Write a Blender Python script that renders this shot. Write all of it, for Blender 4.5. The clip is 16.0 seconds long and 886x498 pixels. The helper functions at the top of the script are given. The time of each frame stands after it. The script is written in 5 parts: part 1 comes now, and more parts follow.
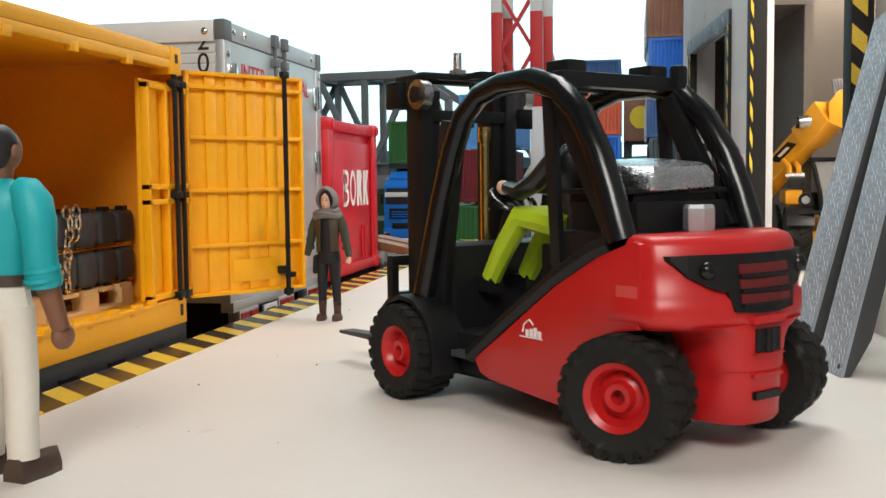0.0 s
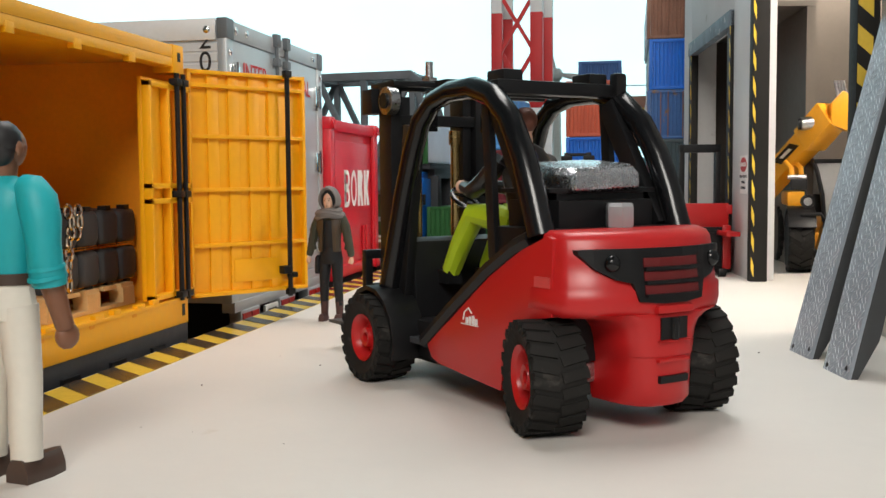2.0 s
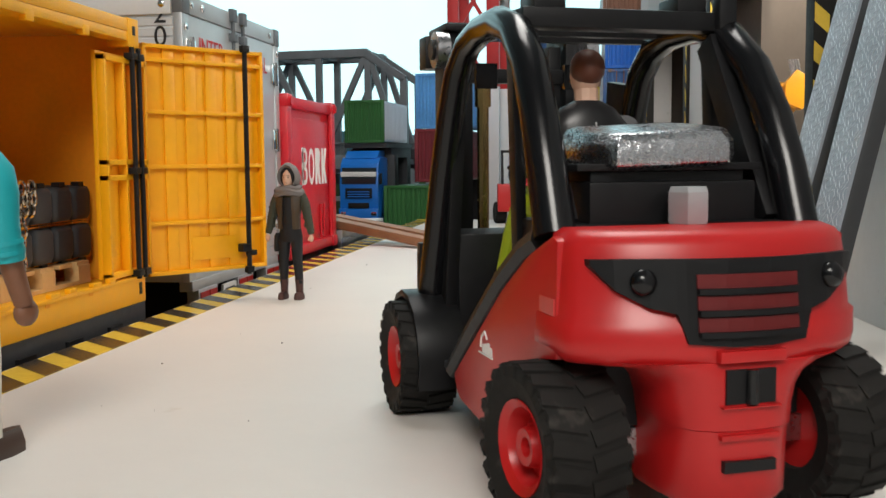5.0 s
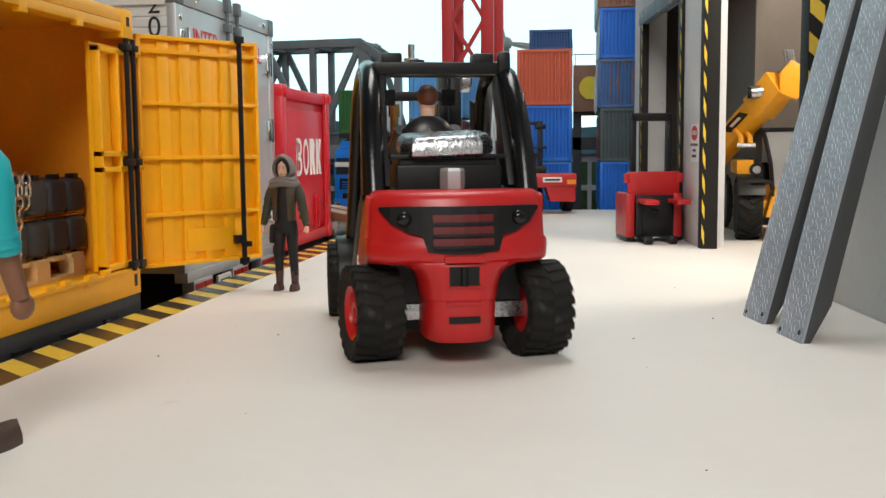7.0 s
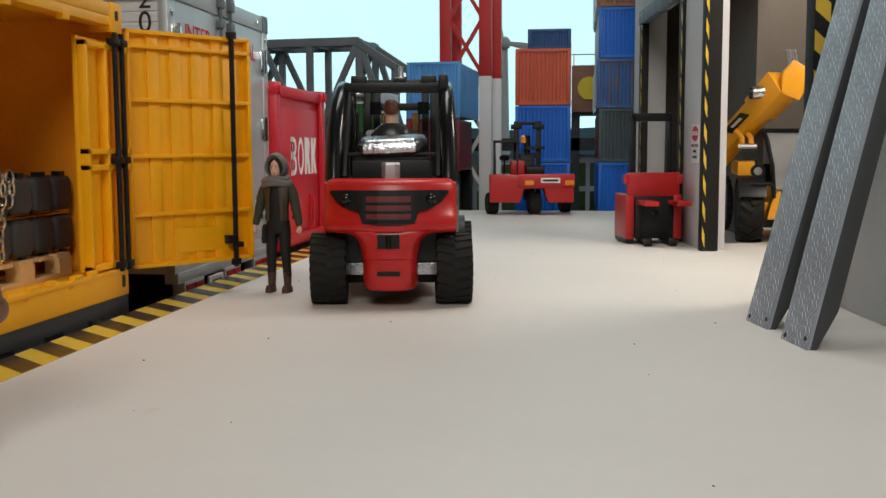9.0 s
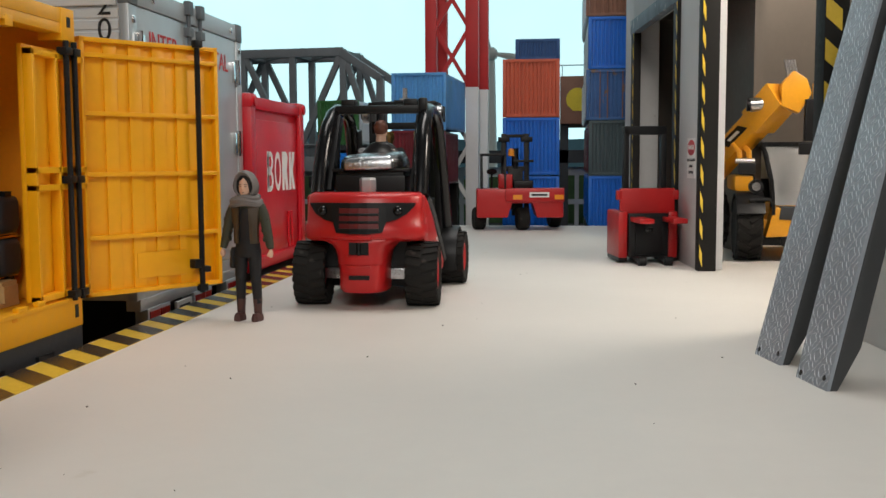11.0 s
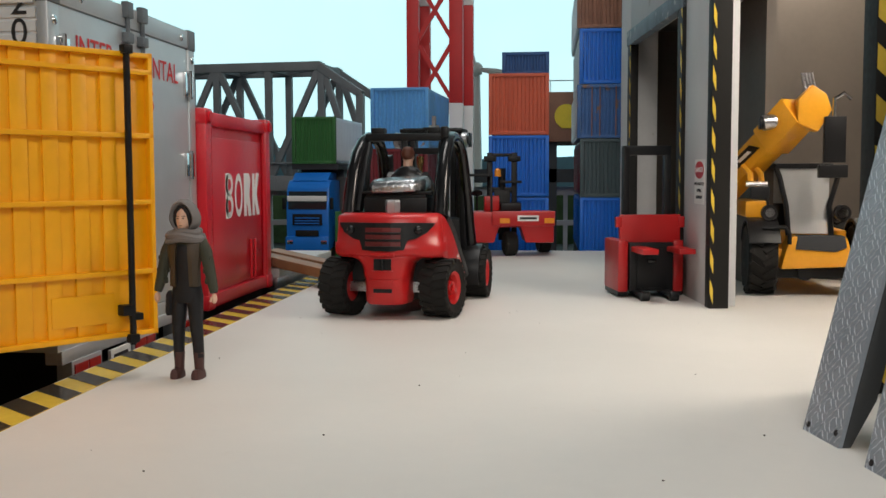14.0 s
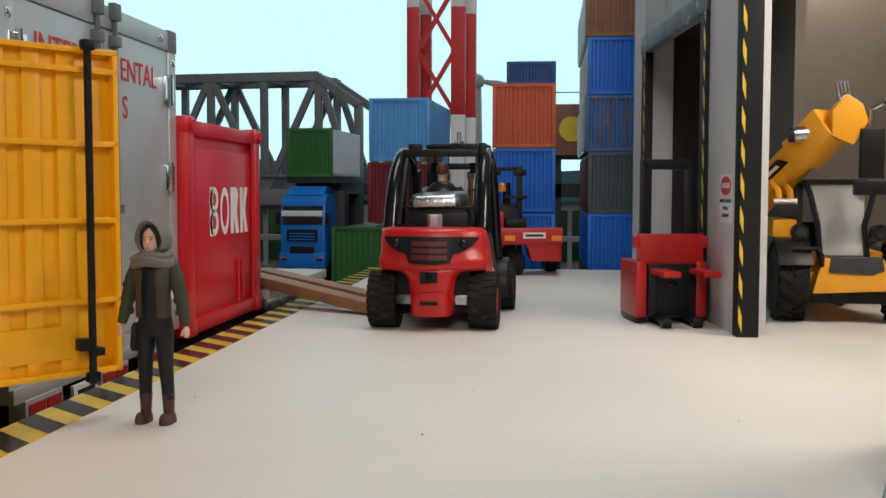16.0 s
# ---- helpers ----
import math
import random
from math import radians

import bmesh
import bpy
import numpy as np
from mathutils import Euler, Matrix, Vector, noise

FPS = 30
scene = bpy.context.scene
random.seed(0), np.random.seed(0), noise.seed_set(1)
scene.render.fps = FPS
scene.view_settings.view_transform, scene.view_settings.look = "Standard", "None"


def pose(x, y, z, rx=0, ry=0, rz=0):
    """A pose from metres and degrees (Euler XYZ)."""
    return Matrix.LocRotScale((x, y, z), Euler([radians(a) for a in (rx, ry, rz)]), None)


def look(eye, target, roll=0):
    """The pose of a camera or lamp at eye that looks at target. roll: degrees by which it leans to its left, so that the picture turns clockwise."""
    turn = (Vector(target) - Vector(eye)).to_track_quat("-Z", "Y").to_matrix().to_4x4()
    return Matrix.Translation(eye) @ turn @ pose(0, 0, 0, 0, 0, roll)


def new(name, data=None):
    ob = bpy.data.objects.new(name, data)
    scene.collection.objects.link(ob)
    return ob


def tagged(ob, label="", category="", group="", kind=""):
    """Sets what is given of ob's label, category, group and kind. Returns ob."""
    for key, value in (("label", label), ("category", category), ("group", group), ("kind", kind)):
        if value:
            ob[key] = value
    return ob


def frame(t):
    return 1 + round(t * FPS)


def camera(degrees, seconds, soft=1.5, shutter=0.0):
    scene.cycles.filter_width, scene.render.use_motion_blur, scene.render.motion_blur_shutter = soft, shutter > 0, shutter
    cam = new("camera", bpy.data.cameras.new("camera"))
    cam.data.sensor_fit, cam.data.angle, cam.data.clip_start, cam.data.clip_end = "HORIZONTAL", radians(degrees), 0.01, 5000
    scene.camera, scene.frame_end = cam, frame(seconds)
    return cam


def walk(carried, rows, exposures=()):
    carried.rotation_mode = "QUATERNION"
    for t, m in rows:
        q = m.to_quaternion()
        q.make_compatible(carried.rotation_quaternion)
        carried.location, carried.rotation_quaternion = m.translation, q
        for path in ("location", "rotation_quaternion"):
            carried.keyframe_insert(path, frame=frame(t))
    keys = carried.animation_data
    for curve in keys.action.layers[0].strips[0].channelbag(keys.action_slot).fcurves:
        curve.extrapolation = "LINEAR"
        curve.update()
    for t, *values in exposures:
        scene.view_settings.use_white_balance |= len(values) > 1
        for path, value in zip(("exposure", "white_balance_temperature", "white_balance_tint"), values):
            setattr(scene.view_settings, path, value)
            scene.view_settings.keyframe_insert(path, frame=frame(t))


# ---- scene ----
cam = camera(47.7, 16.0, shutter=0.4)
PATH = [
    (0, (0.0156, -0.0689, 0.1071), (-0.1703, 0.9111, 0.0369), -0.65),
    (0.5, (0.0122, -0.0663, 0.1065), (-0.1717, 0.9141, 0.0350), -0.79),
    (1, (0.0110, -0.0646, 0.1064), (-0.1747, 0.9154, 0.0347), -0.68),
    (1.5, (0.0112, -0.0649, 0.1061), (-0.1729, 0.9154, 0.0354), -0.48),
    (2, (0.0108, -0.0660, 0.1062), (-0.1725, 0.9146, 0.0373), -0.47),
    (2.5, (0.0118, -0.0660, 0.1066), (-0.1723, 0.9145, 0.0380), -0.45),
    (3, (0.0116, -0.0668, 0.1072), (-0.1710, 0.9139, 0.0380), -0.47),
    (3.5, (0.0120, -0.0675, 0.1062), (-0.1686, 0.9137, 0.0392), -0.45),
    (4, (0.0063, -0.0650, 0.1031), (-0.1615, 0.9184, 0.0341), -0.40),
    (4.2, (0.0063, -0.0650, 0.1031), (-0.1492, 0.9201, 0.0296), -0.40),
    (6.3, (0.0049, -0.0638, 0.1050), (-0.1283, 0.9226, 0.0095), -0.49),
    (6.5, (0.0066, -0.0642, 0.1038), (-0.1288, 0.9221, 0.0089), -0.59),
    (7, (0.0048, -0.0647, 0.1050), (-0.1277, 0.9215, 0.0057), -0.50),
    (7.5, (0.0044, -0.0651, 0.1042), (-0.1271, 0.9212, 0.0049), -0.43),
    (8, (0.0030, -0.0620, 0.1040), (-0.1271, 0.9245, 0.0045), -0.28),
    (8.5, (0.0037, -0.0573, 0.1039), (-0.1264, 0.9292, 0.0047), -0.23),
    (9, (0.0035, -0.0483, 0.1042), (-0.1263, 0.9383, 0.0052), -0.22),
    (11.5, (-0.0007, 0.0212, 0.1099), (-0.1160, 1.0108, 0.0240), -0.26),
    (12, (-0.0015, 0.0394, 0.1111), (-0.1153, 1.0294, 0.0275), -0.22),
    (12.5, (-0.0027, 0.0577, 0.1122), (-0.1138, 1.0483, 0.0318), -0.18),
    (13, (-0.0042, 0.0760, 0.1131), (-0.1131, 1.0670, 0.0352), -0.15),
    (13.5, (-0.0060, 0.0942, 0.1139), (-0.1129, 1.0857, 0.0387), -0.10),
    (14, (-0.0081, 0.1125, 0.1146), (-0.1109, 1.1046, 0.0422), -0.18),
    (14.5, (-0.0106, 0.1308, 0.1151), (-0.1192, 1.1225, 0.0454), -0.26),
    (15, (-0.0134, 0.1491, 0.1155), (-0.1211, 1.1412, 0.0505), -0.27),
    (15.5, (-0.0165, 0.1674, 0.1157), (-0.1198, 1.1601, 0.0537), -0.08),
    (16, (-0.0199, 0.1858, 0.1158), (-0.1212, 1.1789, 0.0570), 0.08),
]
EXPOSURES = [(0.0, 0.58), (2.0, 0.48), (3.0, 0.46), (4.2, 0.36), (6.5, 0.5), (7.0, 0.45), (8.0, 0.05), (9.0, -0.03), (11.5, 0.0), (14.0, -0.03), (16.0, -0.06)]
walk(cam, [(t, look(eye, target, roll)) for t, eye, target, roll in PATH], EXPOSURES)

CM = 0.01  # the layout is a table-top model: all numbers below are centimetres


def P(x, y, z, rx=0, ry=0, rz=0):
    return pose(x * CM, y * CM, z * CM, rx, ry, rz)


# ---- world and light ----
world = bpy.data.worlds.new("world")
world.use_nodes = True
scene.world = world
bg = world.node_tree.nodes["Background"]
bg.inputs["Color"].default_value = (0.85, 0.92, 1.0, 1)
bg.inputs["Strength"].default_value = 0.075


def area_lamp(name, m, power, sx, sy, colour):
    data = bpy.data.lights.new(name, "AREA")
    data.shape, data.size, data.size_y, data.energy, data.color = "RECTANGLE", sx * CM, sy * CM, power, colour
    ob = new(name, data)
    ob.matrix_world = m
    return ob


area_lamp("room_lamp", look((-0.05, 0.95, 1.6), (-0.10, 0.80, 0.0)), 11.8, 50, 110, (1.0, 0.96, 0.92))
# fill added behind the camera to brighten container sides and walls; no known source
area_lamp("front_fill_lamp", look((0.06, -0.85, 0.95), (-0.02, 0.75, 0.08)), 10.4, 55, 45, (1.0, 0.95, 0.88))
area_lamp("hall_lamp", look((0.36, 0.84, 0.45), (0.28, 0.96, 0.0)), 3.7, 20, 22, (1.0, 0.90, 0.78))
area_lamp("hall_wall_lamp", look((0.29, 1.39, 0.452), (0.29, 1.44, 0.20)), 1.0, 22, 4, (1.0, 0.90, 0.78))


# ---- materials ----
def material(name, colour, rough=0.5, metal=0.0, vary=0.12, scale=20.0, bump=0.0, bump_scale=300.0, spec=0.5, coat=0.0, spots=None, trans=0.0, emit=0.0):
    """A surface with stains at one scale and grain at another; scales are per metre."""
    m = bpy.data.materials.new(name)
    m.use_nodes = True
    nt = m.node_tree
    b = nt.nodes["Principled BSDF"]
    b.inputs["Roughness"].default_value = rough
    b.inputs["Metallic"].default_value = metal
    b.inputs["Specular IOR Level"].default_value = spec
    b.inputs["Coat Weight"].default_value = coat
    b.inputs["Transmission Weight"].default_value = trans
    tc = nt.nodes.new("ShaderNodeTexCoord")
    n1 = nt.nodes.new("ShaderNodeTexNoise")
    n1.inputs["Scale"].default_value, n1.inputs["Detail"].default_value = scale, 5
    n2 = nt.nodes.new("ShaderNodeTexNoise")
    n2.inputs["Scale"].default_value, n2.inputs["Detail"].default_value = scale * 14, 3
    for n in (n1, n2):
        nt.links.new(tc.outputs["Object"], n.inputs["Vector"])
    add = nt.nodes.new("ShaderNodeMath")
    add.operation = "ADD"
    nt.links.new(n1.outputs["Fac"], add.inputs[0])
    half = nt.nodes.new("ShaderNodeMath")
    half.operation = "MULTIPLY"
    half.inputs[1].default_value = 0.45
    nt.links.new(n2.outputs["Fac"], half.inputs[0])
    nt.links.new(half.outputs[0], add.inputs[1])
    ramp = nt.nodes.new("ShaderNodeValToRGB")
    e = ramp.color_ramp.elements
    e[0].position, e[1].position = 0.45, 1.0
    e[0].color = (*[c * (1 - vary) for c in colour], 1)
    e[1].color = (*[min(1, c * (1 + vary)) for c in colour], 1)
    nt.links.new(add.outputs[0], ramp.inputs["Fac"])
    out = ramp.outputs["Color"]
    if spots:
        vo = nt.nodes.new("ShaderNodeTexNoise")
        vo.inputs["Scale"].default_value, vo.inputs["Detail"].default_value = spots[1], 6
        nt.links.new(tc.outputs["Object"], vo.inputs["Vector"])
        r2 = nt.nodes.new("ShaderNodeValToRGB")
        r2.color_ramp.elements[0].position, r2.color_ramp.elements[1].position = spots[2], spots[2] + 0.06
        nt.links.new(vo.outputs["Fac"], r2.inputs["Fac"])
        mx = nt.nodes.new("ShaderNodeMix")
        mx.data_type = "RGBA"
        nt.links.new(r2.outputs["Color"], mx.inputs["Factor"])
        nt.links.new(out, mx.inputs["A"])
        mx.inputs["B"].default_value = (*spots[0], 1)
        out = mx.outputs["Result"]
    nt.links.new(out, b.inputs["Base Color"])
    rr = nt.nodes.new("ShaderNodeMapRange")
    rr.inputs["To Min"].default_value, rr.inputs["To Max"].default_value = rough * 0.8, min(1, rough * 1.25)
    nt.links.new(n2.outputs["Fac"], rr.inputs["Value"])
    nt.links.new(rr.outputs[0], b.inputs["Roughness"])
    if emit:
        nt.links.new(out, b.inputs["Emission Color"])
        b.inputs["Emission Strength"].default_value = emit
    if bump:
        n3 = nt.nodes.new("ShaderNodeTexNoise")
        n3.inputs["Scale"].default_value, n3.inputs["Detail"].default_value = bump_scale, 4
        nt.links.new(tc.outputs["Object"], n3.inputs["Vector"])
        bp = nt.nodes.new("ShaderNodeBump")
        bp.inputs["Strength"].default_value, bp.inputs["Distance"].default_value = bump, 0.0005
        nt.links.new(n3.outputs["Fac"], bp.inputs["Height"])
        nt.links.new(bp.outputs["Normal"], b.inputs["Normal"])
    return m


RED = material("red_plastic", (0.48, 0.012, 0.013), 0.33, vary=0.05, scale=5)
RED_DARK = material("dark_red_plastic", (0.13, 0.007, 0.008), 0.4)
BLACK = material("black_plastic", (0.008, 0.008, 0.009), 0.42, vary=0.2, bump=0.05, spec=0.3)
BLACK_GLOSS = material("black_gloss_plastic", (0.006, 0.006, 0.007), 0.20, vary=0.2, spec=0.4)
RUBBER = material("tyre_rubber", (0.015, 0.014, 0.013), 0.75, vary=0.25, bump=0.2, spec=0.2, spots=((0.05, 0.045, 0.04), 90, 0.62))
STEEL = material("cast_steel", (0.50, 0.50, 0.52), 0.28, 1.0, 0.2, 60, 0.6, 500)
LEAD = material("crumpled_silver", (0.60, 0.61, 0.64), 0.26, 1.0, 0.25, 80, 1.0, 420)
CHAIN = material("chain_steel", (0.62, 0.53, 0.42), 0.2, 1.0, 0.15)
CHROME = material("chrome", (0.75, 0.75, 0.76), 0.12, 1.0, 0.05)
BRASS = material("brass", (0.55, 0.38, 0.16), 0.25, 1.0, 0.15)
YELLOW = material("yellow_plastic", (0.93, 0.43, 0.003), 0.42, vary=0.07, bump=0.08, scale=12)
# deeper orange copy of the yellow: shade of inside and notches put into colour
YELLOW_SHADED = material("yellow_plastic_shaded", (0.86, 0.32, 0.008), 0.55, vary=0.10, bump=0.05)
CAT_YELLOW = material("machine_yellow", (0.85, 0.38, 0.02), 0.32, vary=0.08)
WHITE_FLOOR = material("white_painted_board", (0.66, 0.63, 0.59), 0.55, vary=0.05, scale=7, bump=0.12, bump_scale=180, spots=((0.60, 0.56, 0.50), 26, 0.70))
TAPE_YELLOW = material("yellow_tape", (0.72, 0.50, 0.06), 0.22, vary=0.12)
TAPE_BLACK = material("black_tape", (0.030, 0.026, 0.022), 0.22, vary=0.2)
GREY_BASE = material("grey_plastic", (0.045, 0.048, 0.054), 0.5, vary=0.15, spec=0.35)
ALU = material("aluminium_sheet", (0.52, 0.54, 0.56), 0.42, 0.55, 0.06, 30, 0.08, 900)
ALU_WHITE = material("white_aluminium", (0.74, 0.77, 0.80), 0.4, 0.15, 0.05)
CASTING = material("grey_casting", (0.12, 0.135, 0.15), 0.5)
# slightly paler red, for one small patch on each side panel
PALE_PATCH = material("pale_red_patch", (0.60, 0.06, 0.06), 0.35)
LETTER_RED = material("red_print", (0.58, 0.02, 0.02), 0.5)
WHITE = material("white_print", (0.80, 0.79, 0.77), 0.5, vary=0.04)
INK = material("black_print", (0.015, 0.015, 0.018), 0.5)
BORK_RED = material("red_lacquer", (0.58, 0.010, 0.022), 0.30, vary=0.08, scale=15)
CONCRETE = material("pale_grey_board", (0.56, 0.56, 0.57), 0.7, vary=0.08, scale=14, bump=0.2, spots=((0.40, 0.40, 0.41), 30, 0.66))
DOCK_WHITE = material("white_board", (0.60, 0.60, 0.61), 0.65, vary=0.06, scale=15, bump=0.15, spots=((0.45, 0.44, 0.43), 38, 0.68))
DOCK_BLUE = material("weathered_blue_grey", (0.13, 0.17, 0.21), 0.6, vary=0.3, scale=40, spots=((0.34, 0.37, 0.40), 60, 0.6))
SEAL = material("black_seal", (0.014, 0.013, 0.012), 0.6, vary=0.25, spec=0.2)
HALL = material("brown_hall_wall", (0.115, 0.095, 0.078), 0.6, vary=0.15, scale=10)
BEIGE = material("beige_board", (0.46, 0.41, 0.35), 0.7)
TREAD = material("grey_tread_plate", (0.29, 0.325, 0.37), 0.45, 0.1, 0.15, 30, 0.1)
TREAD_TOP = material("bright_tread_ribs", (0.56, 0.60, 0.66), 0.4, 0.1, 0.15, 30)
TREAD_SIDE = material("dark_grey_channel", (0.055, 0.058, 0.062), 0.5, 0.2)
WOOD = material("brown_wood", (0.26, 0.125, 0.060), 0.55, vary=0.25, scale=40, bump=0.2)
PINE = material("pine_wood", (0.66, 0.43, 0.19), 0.6, vary=0.15, scale=40, bump=0.15)
BLUE = material("blue_container_paint", (0.005, 0.15, 0.66), 0.45, vary=0.15, scale=10)
BLUE_LIGHT = material("light_blue_paint", (0.11, 0.37, 0.78), 0.45, vary=0.2, scale=14, spots=((0.25, 0.20, 0.18), 40, 0.68))
BLUE_WORN = material("worn_blue_paint", (0.045, 0.13, 0.34), 0.5, vary=0.25, scale=14, spots=((0.22, 0.13, 0.08), 45, 0.58))
BLUE_DARK = material("dark_blue_paint", (0.02, 0.09, 0.27), 0.5)
ORANGE = material("orange_container_paint", (0.62, 0.115, 0.055), 0.5, vary=0.12, scale=10)
RUST = material("rust_brown_paint", (0.27, 0.13, 0.085), 0.6, vary=0.3, scale=20)
GREY_GREEN = material("grey_green_paint", (0.065, 0.095, 0.105), 0.55)
GREEN = material("green_container_paint", (0.030, 0.145, 0.035), 0.5, vary=0.15, scale=10)
MAROON = material("maroon_paint", (0.18, 0.012, 0.022), 0.5, vary=0.2)
BRIDGE_GREY = material("grey_girder", (0.20, 0.215, 0.23), 0.6, vary=0.15)
TRUCK_BLUE = material("truck_blue", (0.012, 0.17, 0.62), 0.3, vary=0.1)
GLASS_DARK = material("dark_glass", (0.02, 0.025, 0.03), 0.06, vary=0.1)
# only half clear: the white reflection on the windscreen is put into the colour
GLASS_WHITISH = material("whitish_cab_glass", (0.85, 0.87, 0.88), 0.08, vary=0.02, trans=0.5)
LAMP_RED = material("red_lens", (0.45, 0.02, 0.015), 0.15, coat=0.5)
LAMP_AMBER = material("amber_lens", (0.85, 0.30, 0.03), 0.2)
TURQUOISE = material("turquoise_shirt", (0.008, 0.36, 0.40), 0.5, vary=0.08)
TROUSER_WHITE = material("cream_trousers", (0.72, 0.68, 0.60), 0.55, vary=0.06)
SKIN_DARK = material("dark_skin_paint", (0.20, 0.085, 0.045), 0.45)
SKIN = material("skin_paint", (0.70, 0.44, 0.32), 0.5)
HAIR_BLACK = material("black_hair_paint", (0.012, 0.011, 0.012), 0.45)
HAIR_BROWN = material("brown_hair_paint", (0.13, 0.038, 0.018), 0.5)
SHOE = material("brown_shoe_paint", (0.065, 0.04, 0.03), 0.4)
LIME = material("lime_trousers", (0.46, 0.62, 0.018), 0.5, vary=0.08)
JACKET_BLACK = material("black_jacket", (0.014, 0.013, 0.014), 0.35)
HOOD = material("grey_hood", (0.17, 0.155, 0.15), 0.75, vary=0.15, bump=0.4)
VEST = material("brown_vest", (0.062, 0.042, 0.024), 0.5, vary=0.2, bump=0.3)
OLIVE = material("olive_jacket", (0.040, 0.042, 0.026), 0.7, vary=0.2, bump=0.3)
CHARCOAL = material("charcoal_trousers", (0.016, 0.016, 0.018), 0.6, vary=0.2, spec=0.3)
BOOT = material("dark_red_boot", (0.075, 0.030, 0.026), 0.5)
ASPHALT = material("dark_ground", (0.05, 0.052, 0.052), 0.85, vary=0.25, scale=8)
GREENERY = material("painted_greenery", (0.075, 0.135, 0.055), 0.9, vary=0.5, scale=14)
HILL_BLUE = material("painted_far_hills", (0.17, 0.33, 0.42), 0.9, vary=0.15, scale=4)
SIGN_YELLOW = material("sign_yellow", (0.80, 0.60, 0.03), 0.5)
SIGN_RED = material("sign_red", (0.55, 0.03, 0.04), 0.5)
ROOM = material("room_wall", (0.42, 0.41, 0.40), 0.8, vary=0.05)
SKY = material("painted_sky", (0.56, 0.85, 0.89), 0.9, vary=0.05, scale=0.6, emit=1.15)


# ---- mesh builder ----
class B:
    """Collects simple solids, in centimetres, into one bmesh; each may have its own material slot."""

    def __init__(self):
        self.bm, self.slot = bmesh.new(), 0

    def solid(self, verts, faces, m=None):
        vs = [self.bm.verts.new((m @ Vector(v)) if m else Vector(v)) for v in verts]
        for f in faces:
            try:
                face = self.bm.faces.new([vs[i] for i in f])
                face.material_index = self.slot
            except ValueError:
                pass
        return self

    def box(self, x0, x1, y0, y1, z0, z1, m=None):
        v = [(x, y, z) for x in (x0, x1) for y in (y0, y1) for z in (z0, z1)]
        return self.solid(v, [(0, 1, 3, 2), (4, 6, 7, 5), (0, 4, 5, 1), (2, 3, 7, 6), (0, 2, 6, 4), (1, 5, 7, 3)], m)

    def prism(self, poly, lo, hi, axis="x", m=None):
        """A polygon pushed along an axis: x takes (y, z), y takes (x, z), z takes (x, y)."""
        put = {"x": lambda a, b, c: (c, a, b), "y": lambda a, b, c: (a, c, b), "z": lambda a, b, c: (a, b, c)}[axis]
        n = len(poly)
        v = [put(a, b, lo) for a, b in poly] + [put(a, b, hi) for a, b in poly]
        f = [tuple(range(n)), tuple(range(2 * n - 1, n - 1, -1))] + [(i, (i + 1) % n, n + (i + 1) % n, n + i) for i in range(n)]
        return self.solid(v, f, m)

    def loft(self, rings, m=None):
        """Rings of equal count, joined, with ends closed."""
        n = len(rings[0])
        v = [p for r in rings for p in r]
        f = [tuple(range(n)), tuple(range(len(v) - 1, len(v) - n - 1, -1))]
        for k in range(len(rings) - 1):
            f += [(k * n + i, k * n + (i + 1) % n, (k + 1) * n + (i + 1) % n, (k + 1) * n + i) for i in range(n)]
        return self.solid(v, f, m)

    def rod(self, a, b, r, r2=None, seg=12):
        a, b = Vector(a), Vector(b)
        q = (b - a).to_track_quat("Z", "Y")
        ring = lambda c, rad: [c + q @ Vector((rad * math.cos(2 * math.pi * i / seg), rad * math.sin(2 * math.pi * i / seg), 0)) for i in range(seg)]
        return self.loft([ring(a, r), ring(b, r if r2 is None else r2)])

    def bar(self, a, b, w, h, up=(0, 0, 1)):
        """A rectangular bar from a to b, w across and h in the direction of up."""
        a, b, up = Vector(a), Vector(b), Vector(up)
        d = (b - a).normalized()
        s = d.cross(up).normalized()
        u = s.cross(d)
        ring = lambda c: [c + s * (w / 2 * i) + u * (h / 2 * j) for i, j in ((-1, -1), (1, -1), (1, 1), (-1, 1))]
        return self.loft([ring(a), ring(b)])

    def tube(self, pts, r, seg=10):
        pts = [Vector(p) for p in pts]
        rings, last = [], None
        for i, p in enumerate(pts):
            d = (pts[min(i + 1, len(pts) - 1)] - pts[max(i - 1, 0)]).normalized()
            x = (last - d * last.dot(d)).normalized() if last else d.orthogonal().normalized()
            last = x
            y = d.cross(x)
            rad = r[i] if isinstance(r, (list, tuple)) else r
            rings.append([p + x * (rad * math.cos(2 * math.pi * k / seg)) + y * (rad * math.sin(2 * math.pi * k / seg)) for k in range(seg)])
        return self.loft(rings)

    def lathe(self, profile, seg=24, m=None):
        """Profile of (radius, height) turned round z."""
        return self.loft([[(r * math.cos(2 * math.pi * i / seg), r * math.sin(2 * math.pi * i / seg), h) for i in range(seg)] for r, h in profile], m)

    def ball(self, c, rx, ry=None, rz=None, seg=14, rows=8, m=None):
        ry, rz = ry or rx, rz or rx
        rings = []
        for k in range(1, rows):
            a = math.pi * k / rows
            rings.append([(c[0] + rx * math.sin(a) * math.cos(2 * math.pi * i / seg), c[1] + ry * math.sin(a) * math.sin(2 * math.pi * i / seg), c[2] - rz * math.cos(a)) for i in range(seg)])
        return self.loft(rings, m)

    def use(self, slot):
        self.slot = slot
        return self


